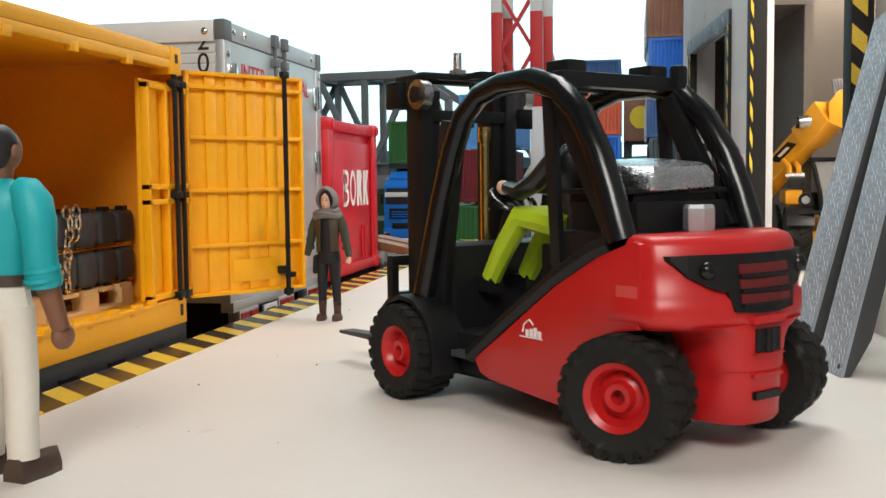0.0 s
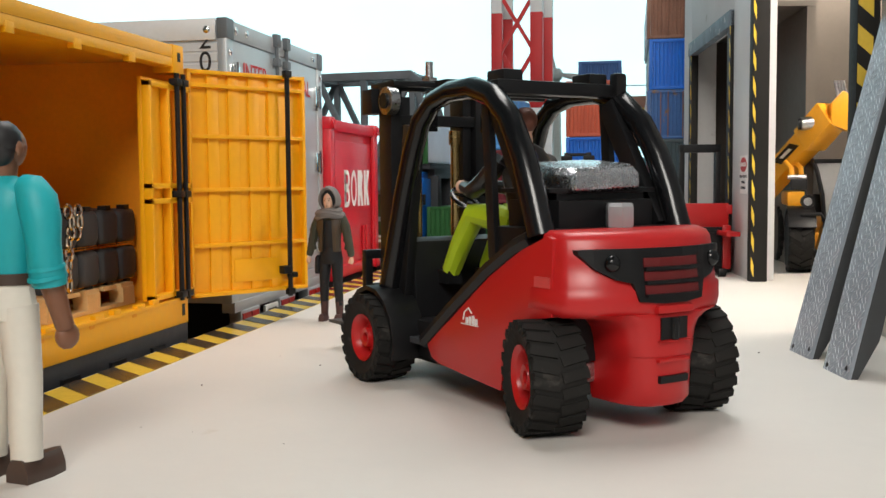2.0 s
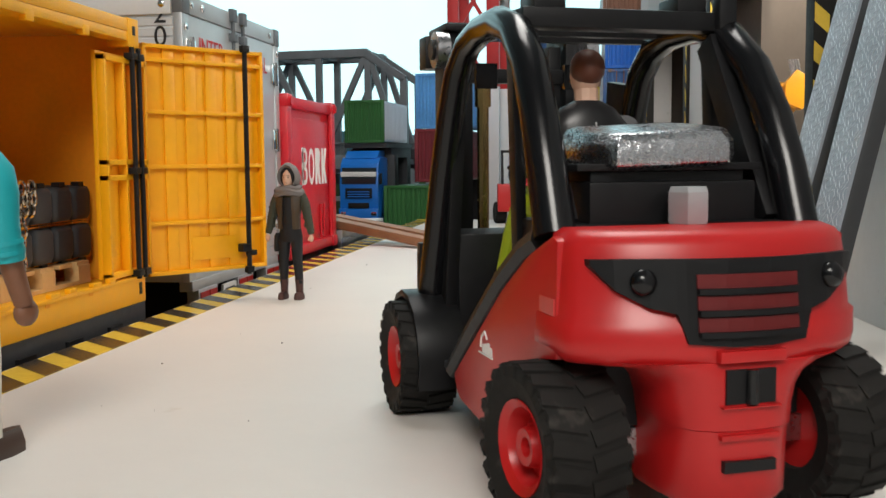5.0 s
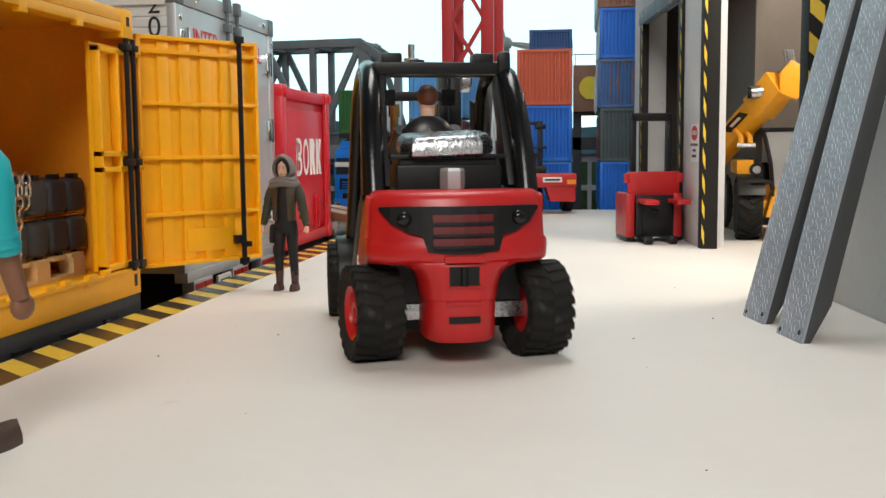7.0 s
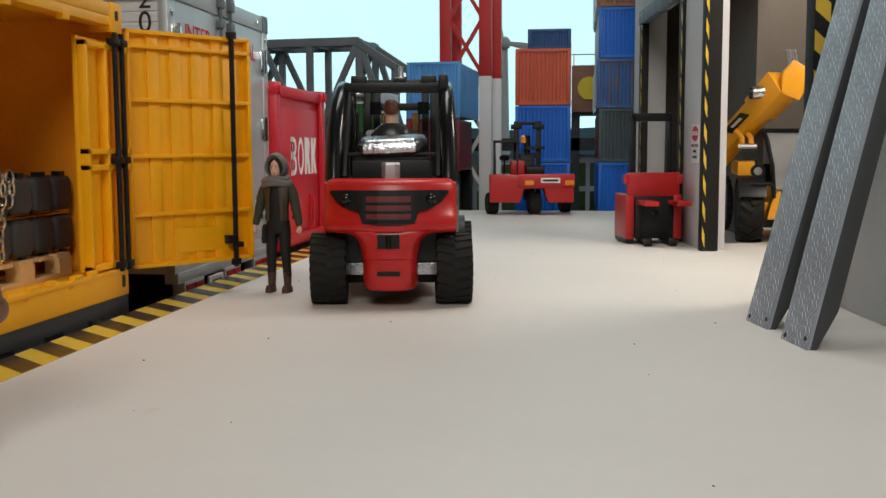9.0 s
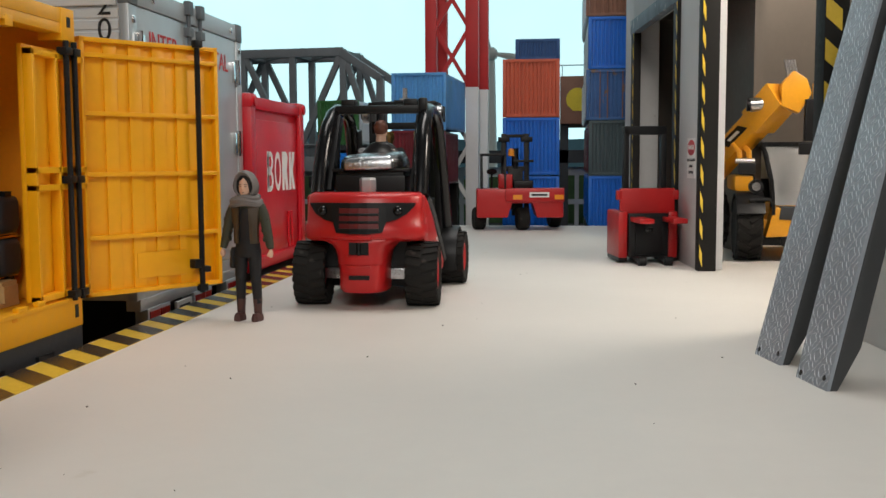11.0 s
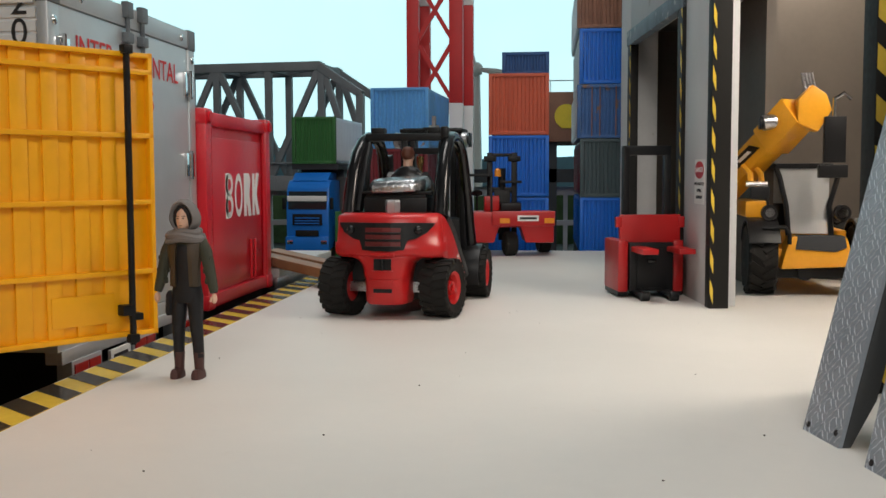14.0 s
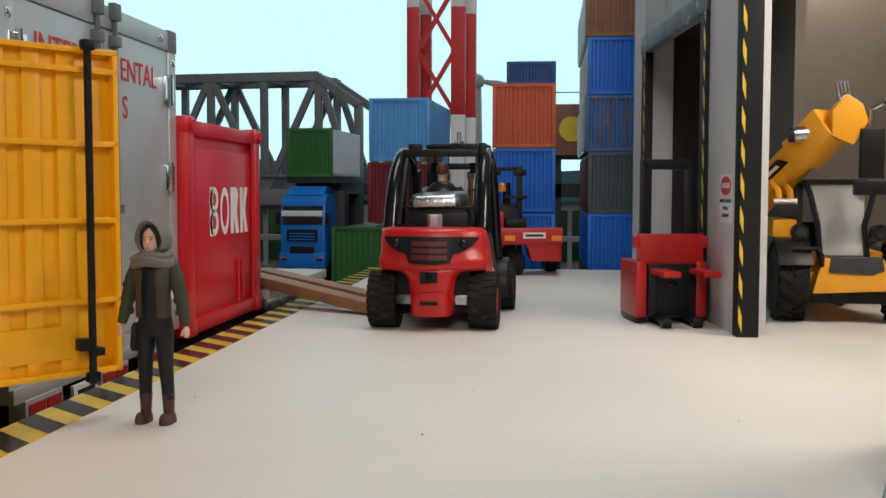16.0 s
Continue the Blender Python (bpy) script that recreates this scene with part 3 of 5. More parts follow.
    part("name_plate", B().box(0.25, 0.36, 3.6, 7.3, 3.2, 4.9), YELLOW, door, bevel=0.05)
    return ob


yellow_container()


def rail_wagon():
    ob = thing("flat_wagon", P(-29, 58, 0), "dark grey plastic flat wagon under the yellow container", "wagon")
    b = B().box(-22, -0.1, -46, 0.1, -0.6, 0.95)
    part("deck", b, GREY_BASE, ob, bevel=0.06)
    for k in range(8):
        part("pocket", B().box(-0.6, 0.12, -5.5 - k * 5.2, -3.8 - k * 5.2, -0.6, 0.0), BLACK, ob)
    part("frame", B().box(-20, -2.0, -44, -1, -7.0, -0.6), BLACK, ob)
    part("coupling", B().ball((0.5, -4.0, -0.5), 0.35).rod((-0.3, -4, -0.5), (0.5, -4, -0.5), 0.15), CHROME, ob, "chrome coupling ball")
    for y in (-8, -38):
        for x in (-18, -3.2):
            part("wheel", B().lathe([(1.4, -.4), (1.6, -.3), (1.6, .3), (1.4, .4)], 20, P(0, 0, 0) @ Matrix.Translation((x, y, -6.4)) @ pose(0, 0, 0, 0, 90, 0)), BLACK, ob)
    return ob


rail_wagon()


def pallet():
    ob = thing("wooden_pallet", P(-35.0, 50.4, 2.52), "small pale pine pallet inside the yellow container", "pallet")
    for y in (-4.4, -2.2, 0, 2.2, 4.4):
        part("top_board", B().box(-3.2, 3.2, y - .8, y + .8, 1.2, 1.45), PINE, ob)
    for x in (-2.8, 0, 2.8):
        for y in (-4.4, 0, 4.4):
            part("block", B().box(x - .5, x + .5, y - .75, y + .75, 0.24, 1.2), PINE, ob)
        part("bottom_board", B().box(x - .5, x + .5, -5.2, 5.2, 0, 0.24), PINE, ob)
    return ob


pallet()


def battery_load():
    ob = thing("battery_pack", P(-35.0, 51.9, 3.98, 0, 0, 2), "dark grey block of plastic modules chained on a pallet", "cargo")
    part("core", B().box(-2.6, 2.3, -5.1, 5.1, 0, 4.9), GREY_BASE, ob, bevel=0.1)
    for row, z in enumerate((0.15, 2.65)):
        for k in range(4):
            y = -3.9 + k * 2.6
            cell = part("module", B().loft([[(x, y + 1.2 * f * u, z + 1.1 + g * w) for u, w in ((-1, -.7), (-.75, -1), (.75, -1), (1, -.7), (1, .8), (.8, 1), (-.8, 1), (-1, .8))] for x, f, g in ((2.1, 1.02, 1.12), (2.55, 1.02, 1.12), (2.8, .96, 1.06), (2.95, .82, .92), (2.98, .7, .8))]), GREY_BASE, ob, smooth=50)
            part("rim", B().box(2.62, 2.72, y - 1.2, y + 1.2, z - .04, z + .02), BRASS, cell)
            part("tab", B().box(2.3, 2.85, y - .35, y + .35, z + 2.2 if row else z - .25, z + 2.5 if row else z), BLACK, cell)
    part("strap", B().box(2.3, 2.7, -5.2, 5.2, 2.42, 2.54), BRASS, ob, "thin brass wire band")
    return ob


battery_load()


def chain():
    ob = thing("steel_chain", P(-31.6, 47.6, 4.0), "shiny steel chain hanging over the battery pack", "chain")
    for s, (dx, dy) in enumerate(((0, 0), (.2, .5))):
        for k in range(8 if s == 0 else 3):
            c = Vector((dx + .1 * math.sin(k * 1.7), dy + .25 * math.sin(k * .9 + s), 4.9 - k * .62))
            pts = []
            for i in range(13):
                a = 2 * math.pi * i / 12
                u, w = .24 * math.sin(a), .42 * math.cos(a)
                pts.append(c + (Vector((0, u, w)) if k % 2 else Vector((u, 0, w))))
            part("link", B().tube(pts, .105, 6), CHAIN, ob)
    return ob


chain()


# ---- silver box trailer backed up to the platform ----
def silver_trailer():
    ob = thing("box_trailer", P(-30, 68.2, 0), "silver aluminium box trailer backed against the platform", "trailer")
    W, H = 24.7, 23.4
    part("body", B().box(-90, -0.3, 0.15, W - 0.15, 0.9, H - 0.2), ALU, ob)
    wave = [(d, 1.6 + (k + f) * .8) for k in range(25) for f, d in ((0, .12), (.1, -.02), (.8, -.02), (.9, .12))]
    b = B().prism([(y, z) for y, z in wave] + [(.2, wave[-1][1]), (.2, 1.6)], -90, -0.75)
    part("side_wall", b, ALU_WHITE, ob, "white ribbed side wall")
    part("side_rail", B().box(-90, -0.85, -0.1, 0.3, H - 1.7, H), ALU_WHITE, ob, bevel=0.08)
    for y in (0, W - 1.4):
        part("corner_post", B().box(-0.7, 0, y, y + 1.4, 0.9, H - 1.5), ALU, ob, bevel=0.08)
        part("corner_casting", B().box(-0.8, 0.1, y - 0.05, y + 1.45, H - 1.6, H + 0.05), CASTING, ob, "dark grey corner casting", bevel=0.12)
    part("head_rail", B().box(-1.2, -0.02, 1.4, W - 1.4, H - 1.5, H - 0.05), ALU, ob, bevel=0.08)
    part("foot_rail", B().box(-1.2, -0.02, 1.4, W - 1.4, 0.9, 1.9), ALU, ob, bevel=0.08)
    for y0, y1 in ((1.5, W / 2 - .08), (W / 2 + .08, W - 1.5)):
        door = part("door", B().box(-0.6, -0.1, y0, y1, 1.95, H - 1.6), ALU, ob, "smooth silver rear door", bevel=0.05)
        edge = y0 + .1 if y0 < 5 else y1 - .1
        for z in (3.5, 11.5, 18.0):
            hinge = part("hinge", B().box(-0.15, 0.12, edge - .9, edge + .9, z, z + 1.9), CHROME, door, "chrome hinge", bevel=0.05)
            part("pin", B().rod((0.12, edge, z - .2), (0.12, edge, z + 2.1), .22, seg=10), CHROME, hinge)
        mid = y1 - 1.2 if y0 < 5 else y0 + 1.2
        rod = part("lock_rod", B().rod((0.15, mid, 1.2), (0.15, mid, H - .5), .16, seg=10), CASTING, door)
        part("clamp", B().box(-.1, .4, mid - .5, mid + .5, H - 2.6, H - 1.9), CASTING, rod, bevel=.06)
        part("clamp", B().box(-.1, .4, mid - .5, mid + .5, 10, 10.6), CASTING, rod, bevel=.06)
        part("clamp", B().box(-.1, .4, mid - .5, mid + .5, H - .9, H + .2), CASTING, rod, bevel=.06)
    for y, z in ((1.9, H - .8), (4.2, H - .75), (W - 3, H - .8), (W - .7, H - 2.4), (.7, H - 2.6)):
        part("rivet", B().ball((0.05, y, z), .12, .3, .3), CHROME, ob)
    part("rivet", B().ball((-1.6, -0.1, H - .9), .3, .12, .3), CHROME, ob)
    # red lettering on the rear doors
    for text, y, z in (("INTER", 6.3, 19.5), ("ENTAL", 17.9, 19.5), ("S", 15.5, 17.0)):
        words(text, 2.15, P(-0.06, y, z, 90, 0, 90), LETTER_RED, ob, wide=.95)
    words("2", 2.2, P(-1.75, -0.06, 21.7, 90, 0, 0), INK, ob)
    words("0", 2.2, P(-1.75, -0.06, 19.95, 90, 0, 0), INK, ob)
    # underride and lights
    part("chassis", B().box(-88, -2, 4, W - 4, -3.5, 0.9), BLACK, ob)
    part("bumper", B().box(-1.0, 0.1, 0.3, W - 2, 0.1, 0.95), ALU, ob, "plain aluminium bumper", bevel=0.05)
    for y in (1.3, 10.5, 18.5):
        lamp = part("tail_lamp", B().box(-0.8, 0.2, y, y + 4.2, -1.5, 0.15), ALU, ob, bevel=0.06)
        part("lens", B().box(0.1, 0.28, y + .3, y + 2.1, -1.25, -.1), LAMP_RED, lamp, "red lens")
        part("lens", B().box(0.1, 0.28, y + 2.3, y + 3.9, -1.25, -.1), LAMP_RED, lamp, "red lens")
    plate = part("number_plate", B().box(0.0, 0.22, 6.8, 10.0, -1.3, -.1), WHITE, ob)
    part("text_bar", B().box(0.2, 0.26, 7.3, 9.5, -.95, -.45), INK, plate)
    for y in (3.5, W - 6):
        for x in (-8, -16):
            part("wheel", B().lathe([(2.2, -1.2), (2.6, -1), (2.6, 1), (2.2, 1.2)], 20, Matrix.Translation((x, y + 1, -5.4)) @ pose(0, 0, 0, 90, 0, 0)), RUBBER, ob)
    return ob


silver_trailer()


# ---- red container on the next wagon ----
def red_container():
    ob = thing("red_container", P(-29.2, 93.0, 0), "glossy red container with white block lettering", "container")
    W, z0, z1 = 19.6, 0.2, 17.1
    part("body", B().box(-60, -0.6, 0.3, W - .3, z0, z1 - .3), BORK_RED, ob, bevel=.1)
    for y in (0, W - 1.5):
        part("corner_post", B().box(-1.5, 0, y, y + 1.5, z0, z1), BORK_RED, ob, bevel=.18)
        for z in (z0 - .1, z1 - 1.2):
            part("corner_casting", B().box(-1.6, 0.12, y - .1, y + 1.6, z, z + 1.35), BORK_RED, ob, bevel=.25)
        part("casting_knob", B().rod((0, y + .75, z1 - .6), (.3, y + .75, z1 - .6), .5), BORK_RED, ob)
    part("top_rail", B().box(-60, -.1, 1.5, W - 1.5, z1 - 1.3, z1 - .1), BORK_RED, ob, bevel=.15)
    part("bottom_rail", B().box(-1.4, -.1, 1.5, W - 1.5, z0, z0 + 1.2), BORK_RED, ob, bevel=.15)
    part("panel", B().box(-.7, -.35, 2.2, W - 2.2, z0 + 1.8, z1 - 2.2), BORK_RED, ob, bevel=.15)
    for y in (1.85, W - 1.85):
        part("seam_rod", B().rod((-.25, y, z0 + 1.2), (-.25, y, z1 - 1.3), .14, seg=8), BORK_RED, ob)
    for y in (W - 6.5, W - 5.2):
        part("lock_rod", B().rod((-.2, y, z0 + 1.4), (-.2, y, z0 + 5.2), .13, seg=8), BORK_RED, ob)
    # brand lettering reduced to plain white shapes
    x0, z, h = 6.0, 7.7, 4.1
    for k in range(4):
        y = x0 + k * 2.75
        if k == 0:
            b = B().box(-.37, -.33, y, y + .7, z, z + h)
            for zc, ry in ((z + h * .27, .27), (z + h * .745, .255)):
                b.lathe([(.52, 0), (1, 0), (1, .04), (.52, .04), (.52, 0)], 20, Matrix.Translation((-.37, y + 1.05, zc)) @ Matrix.Diagonal((1, 1.12, h * ry, 1)) @ pose(0, 0, 0, 0, 90, 0))
            part("letter_block", b, WHITE, ob)
        elif k == 1:
            b = B().lathe([(1.25, 0), (1.85, 0), (1.85, .03), (1.25, .03), (1.25, 0)], 24, Matrix.Translation((-.36, y + 1.1, z + h / 2)) @ Matrix.Diagonal((1, .62, 1.1, 1)) @ pose(0, 0, 0, 0, 90, 0))
            part("letter_block", b, WHITE, ob)
        else:
            shape = {2: [(0, 0), (0, h), (1.6, h), (2.15, h - .6), (1.75, h / 2), (2.3, 0), (1.45, 0), (1.0, 1.2), (.8, 1.2), (.8, 0)],
                     3: [(0, 0), (0, h), (.75, h), (.75, h * .62), (1.35, h), (2.3, h), (1.4, h / 2), (2.35, 0), (1.4, 0), (.75, h * .4), (.75, 0)]}[k]
            part("letter_block", B().prism([(y + a, z + c) for a, c in shape], -.37, -.33), WHITE, ob)
    return ob


red_container()
wagon = thing("flat_wagon", P(-30, 92.6, 0), "low dark flat wagon under the red container", "wagon")
part("deck", B().box(-58, -.4, 0, 20.4, -1.6, .2), BLACK, wagon, bevel=.05)
part("frame", B().box(-56, -3, 1.5, 18.5, -8, -1.6), BLACK, wagon)
bed = thing("flat_bed_truck", P(-29.2, 115.5, 0), "grey flat truck bed level with the platform", "truck")
part("bed", B().box(-44, 0, 0, 26, 0.7, 1.7), CONCRETE, bed, bevel=.1)
part("side_rail", B().box(-1.2, -.2, 0.2, 25.8, -.6, .7), STEEL, bed, bevel=.1)
part("chassis", B().box(-42, -4, 2, 24, -8, .7), BLACK, bed)


def plank(a, c):
    a, c = Vector(a), Vector(c)
    mid = (a + c) / 2
    ob = part("wooden_plank", B().bar(a - mid, c - mid, 2.2, 1.0), WOOD, place=P(*mid), bevel=.05)
    tagged(ob, "brown wooden plank resting on the truck bed as a ramp", "plank", "planks")


plank((-33.0, 118.3, 2.9), (-16.6, 109.6, 0.5))
plank((-31.6, 121.0, 2.9), (-14.6, 112.4, 0.5))


# ---- the moving fork lift ----
def wheel_part(parent, x, y, r, w, rim_r, side, place_z):
    """A tyre that turns about its own axle; side is +1 or -1 for the outward face."""
    b = B()
    prof = [(rim_r, -w / 2 * .8), (r * .82, -w / 2), (r * .95, -w / 2 * .9), (r * .965, 0), (r * .95, w / 2 * .9), (r * .82, w / 2), (rim_r, w / 2 * .8), (rim_r * .95, 0)]
    prof.append(prof[0])
    turn = pose(0, 0, 0, 0, 90, 0)
    n = 36
    rings = []
    for i in range(n):
        a = 2 * math.pi * i / n
        rings.append([turn @ Vector((pr * math.cos(a), pr * math.sin(a), h)) for pr, h in prof[:-1]])
    k = len(prof) - 1
    v = [p for ring in rings for p in ring]
    f = [(i * k + j, i * k + (j + 1) % k, ((i + 1) % n) * k + (j + 1) % k, ((i + 1) % n) * k + j) for i in range(n) for j in range(k)]
    b.solid(v, f)
    tb = B()
    lugs = 22
    for i in range(lugs):
        for s in (-1, 1):
            a = 2 * math.pi * (i + (.5 if s > 0 else 0)) / lugs
            m = turn @ pose(0, 0, 0, 0, 0, math.degrees(a)) @ Matrix.Translation((r * .95, 0, s * w * .25)) @ pose(0, 0, 0, s * 13, 0, 0)
            tb.box(-.04, r * .036, -r * .09, r * .09, -w * .235, w * .235, m)
            m2 = turn @ pose(0, 0, 0, 0, 0, math.degrees(a)) @ Matrix.Translation((r * .90, 0, s * w * .475))
            tb.box(-.2, r * .05, -r * .07, r * .07, -.06, .06, m2)
    tyre = part("wheel", b, RUBBER, parent, "black treaded rubber tyre")
    tyre.matrix_basis = P(x, y, place_z)
    tagged(part("tread", tb, RUBBER, tyre), kind="stuff")
    rb = B()
    o = side
    m = pose(0, 0, 0, 0, 90 * o, 0)
    rb.lathe([(rim_r * .2, w * .12), (rim_r * .22, w * .34), (rim_r * .40, w * .36), (rim_r * .48, w * .22), (rim_r * .72, w * .14), (rim_r * .86, w * .36), (rim_r * 1.04, w * .43), (rim_r * 1.04, -w * .3), (rim_r * .2, -w * .3)], 28, m)
    rim = part("rim", rb, RED, tyre, "red plastic rim")
    return tyre


def seated_driver():
    b = B()
    b.use(0)
    ell = lambda spec, n=14: [[(cx + rx * math.cos(a), cy + ry * math.sin(a), z) for a in [2 * math.pi * i / n for i in range(n)]] for z, rx, ry, cx, cy in spec]
    b.loft(ell([(6.6, .95, .7, 0, 0), (7.6, .95, .68, 0, -.05), (8.8, 1.3, .72, 0, -.1), (9.8, 1.5, .7, 0, -.1), (10.35, 1.0, .55, 0, -.05), (10.6, .5, .42, 0, 0)]))
    for s in (-1, 1):
        b.tube([(s * 1.4, 0, 9.8), (s * 1.75, .9, 8.8), (s * 1.5, 2.4, 8.3), (s * .95, 4.0, 8.5)], [.5, .48, .42, .32], 10)
    b.use(1)
    for s in (-1, 1):
        b.ball((s * .9, 4.35, 8.5), .3, .38, .36)
    b.tube([(0, 0, 10.4), (0, .05, 11.0)], .42, 10)
    b.ball((0, .15, 11.5), .52, .62, .75)
    b.use(2)
    b.ball((0, -.05, 11.72), .60, .66, .66)
    b.use(3)
    for s in (-1, 1):
        b.tube([(s * .55, 0, 6.7), (s * .9, 1.4, 7.0), (s * 1.1, 2.8, 7.1), (s * 1.15, 4.0, 5.6), (s * 1.15, 5.0, 4.1)], [.7, .68, .62, .55, .5], 10)
    b.use(4)
    for s in (-1, 1):
        b.box(s * 1.15 - .4, s * 1.15 + .4, 4.6, 6.2, 3.4, 4.1)
    b.use(5)
    for a in (20, 90, 160):
        b.bar((0, -.84, 9.35), (.55 * math.cos(radians(a)), -.82, 9.35 + .55 * math.sin(radians(a)) * .9), .03, .06)
    b.bar((-.35, -.83, 8.9), (0, -.84, 9.35), .03, .05)
    return b


def rear_curve(x):
    """How far back the counterweight reaches at x."""
    return -3.25 + 0.075 * x * x + (0.22 * (abs(x) - 3.2) ** 2 if abs(x) > 3.2 else 0)


def forklift():
    ob = thing("forklift", P(4, 35, 0), "red and black toy fork lift truck with a seated driver", "forklift")
    # counterweight, in plan bowed towards the rear
    xs = [-4.45, -4.2, -3.6, -2.8, -1.9, -.95, 0, .95, 1.9, 2.8, 3.6, 4.2, 4.45]
    rings = []
    for z, f, back in ((4.98, .95, .2), (5.14, .99, .05), (5.4, 1.0, 0), (6.1, 1.0, .02), (6.22, .975, .12), (7.3, .965, .22), (8.1, .95, .36), (8.36, .93, .52), (8.5, .88, .85)):
        rings.append([(x * f, rear_curve(x) + back, z) for x in xs] + [(4.45 * f, .9 - (z - 4.75) * .25, z), (-4.45 * f, .9 - (z - 4.75) * .25, z)])
    body = part("counterweight", B().loft(rings), RED, ob, "glossy red counterweight", bevel=.0, smooth=50)
    rings = []
    for z, f, back in ((1.25, .86, .25), (1.5, .92, .05), (2.6, .93, .02), (3.3, .95, 0), (3.35, .97, -.05), (3.9, 1.0, -.05), (4.4, 1.08, -.04), (4.75, 1.24, -.02), (4.98, 1.55, .02), (5.12, 1.95, .1)):
        edge = [(1.95, -.9), (1.92, -1.6), (1.78, -2.3), (1.45, -2.85), (1.02, -3.12), (.5, -3.22)]
        rings.append([(-x * f, y + back, z) for x, y in edge] + [(0, -3.25 + back, z)] + [(x * f, y + back, z) for x, y in reversed(edge)] + [(1.95 * f, -.1, z), (-1.95 * f, -.1, z)])
    part("tail_block", B().loft(rings), RED, ob, "red lower tail of the counterweight", smooth=40)
    part("tow_frame", B().box(-.85, .85, -3.42, -3.0, 3.95, 4.0).box(-.85, .85, -3.34, -3.0, 3.1, 3.25).box(-.95, .95, -3.4, -3.0, 5.15, 5.45), RED, ob, bevel=.05)
    part("tow_hole", B().box(-.72, .72, -3.30, -2.6, 4.05, 4.95), BLACK, ob, "dark square tow hole")
    part("tow_pin", B().rod((.0, -3.33, 4.05), (.0, -3.33, 4.95), .17, seg=8), BLACK_GLOSS, ob)
    part("tail_slot", B().box(-.75, .75, -3.33, -2.9, 2.25, 2.55), BLACK, ob)
    # side skirts that run down to the front
    for s in (-1, 1):
        poly = [(9.35, 2.55), (8.9, 1.9), (8.2, 1.7), (4.7, 1.4), (2.9, 1.27), (2.6, 2.5), (1.6, 4.0), (.4, 4.75), (-.8, 4.95), (-.9, 8.2), (-.5, 8.3), (1.3, 7.65), (3.76, 6.35), (7.0, 4.1)]
        skirt = part("side_panel", B().prism(poly, min(s * 3.3, s * 4.42), max(s * 3.3, s * 4.42)), RED, ob, "glossy red side panel", bevel=.12)
        logo = B()
        logo.tube([(s * 4.44, 5.85, 4.15), (s * 4.44, 5.75, 4.5), (s * 4.44, 5.4, 4.72), (s * 4.44, 5.15, 4.5)], .04, 6)
        for y, h in ((5.55, .28), (5.28, .34), (5.02, .4), (4.76, .28)):
            logo.box(min(s * 4.42, s * 4.46), max(s * 4.42, s * 4.46), y - .09, y + .09, 4.0, 4.0 + h)
        logo.box(min(s * 4.42, s * 4.46), max(s * 4.42, s * 4.46), 4.6, 6.05, 3.93, 3.98)
        part("emblem", logo, WHITE, skirt, "small white maker's mark")
        part("side_patch", B().box(min(s * 4.42, s * 4.45), max(s * 4.42, s * 4.45), -.75, .35, 6.15, 6.6), PALE_PATCH, skirt, "pale red patch")
    # black rear grille
    def grille(poly_rows, off, mat, name, label=""):
        b = B()
        for x0, x1, zlo0, zhi0, zlo1, zhi1 in poly_rows:
            fr = lambda x, z: (x, rear_curve(x) + .06 + max(0, (z - 5.7) * .12) - off, z)
            bk = lambda x, z: (x, rear_curve(x) + .8, z)
            b.solid([fr(x0, zlo0), fr(x1, zlo1), fr(x1, zhi1), fr(x0, zhi0), bk(x0, zlo0), bk(x1, zlo1), bk(x1, zhi1), bk(x0, zhi0)], [(0, 1, 2, 3), (4, 7, 6, 5), (0, 4, 5, 1), (3, 2, 6, 7), (0, 3, 7, 4), (1, 5, 6, 2)])
        return part(name, b, mat, ob, label)
    outline = [(-3.9, 7.6, 7.75), (-3.4, 7.0, 7.78), (-2.6, 6.55, 7.8), (-1.95, 6.4, 7.8), (-1.7, 5.65, 7.8), (-.6, 5.55, 7.8), (.6, 5.55, 7.8), (1.7, 5.65, 7.8), (1.95, 6.4, 7.8), (2.6, 6.55, 7.8), (3.4, 7.0, 7.78), (3.9, 7.6, 7.75)]
    g = grille([(a[0], c[0], a[1], a[2], c[1], c[2]) for a, c in zip(outline, outline[1:])], .16, BLACK, "grille", "black rear grille")
    for z in (5.95, 6.5, 7.05):
        seg = [-1.45, -.7, 0, .7, 1.45]
        grille([(a, c, z, z + .36, z, z + .36) for a, c in zip(seg, seg[1:])], .19, RED_DARK, "grille_slot", "dark red slot")
        grille([(a, c, z - .14, z, z - .14, z) for a, c in zip(seg, seg[1:])], .30, BLACK, "slat")
    for s in (-1, 1):
        part("rear_lamp", B().ball((s * 2.75, rear_curve(2.75) + .05, 7.22), .36, .3, .36), BLACK_GLOSS, ob, "dark round rear lamp")
    # chassis, floor, hood, seat
    part("chassis", B().box(-3.2, 3.2, 1.5, 16.2, 1.2, 3.2).box(-3.6, 3.6, 9.5, 12.3, 1.5, 3.4), BLACK, ob, bevel=.08)
    part("step_plate", B().box(-4.2, 4.2, 8.6, 12.2, 2.3, 2.6), GREY_BASE, ob, "grey step plate", bevel=.05)
    part("front_cowl", B().prism([(12.2, 2.8), (14.6, 2.8), (14.4, 6.6), (13.2, 7.6), (12.5, 7.4)], -3.3, 3.3), BLACK, ob, bevel=.1)
    part("engine_hood", B().box(-2.7, 2.7, .9, 4.7, 7.6, 9.7).box(-3.5, 3.5, .35, 4.9, 5.0, 8.5), BLACK, ob, "black engine hood", bevel=.12)
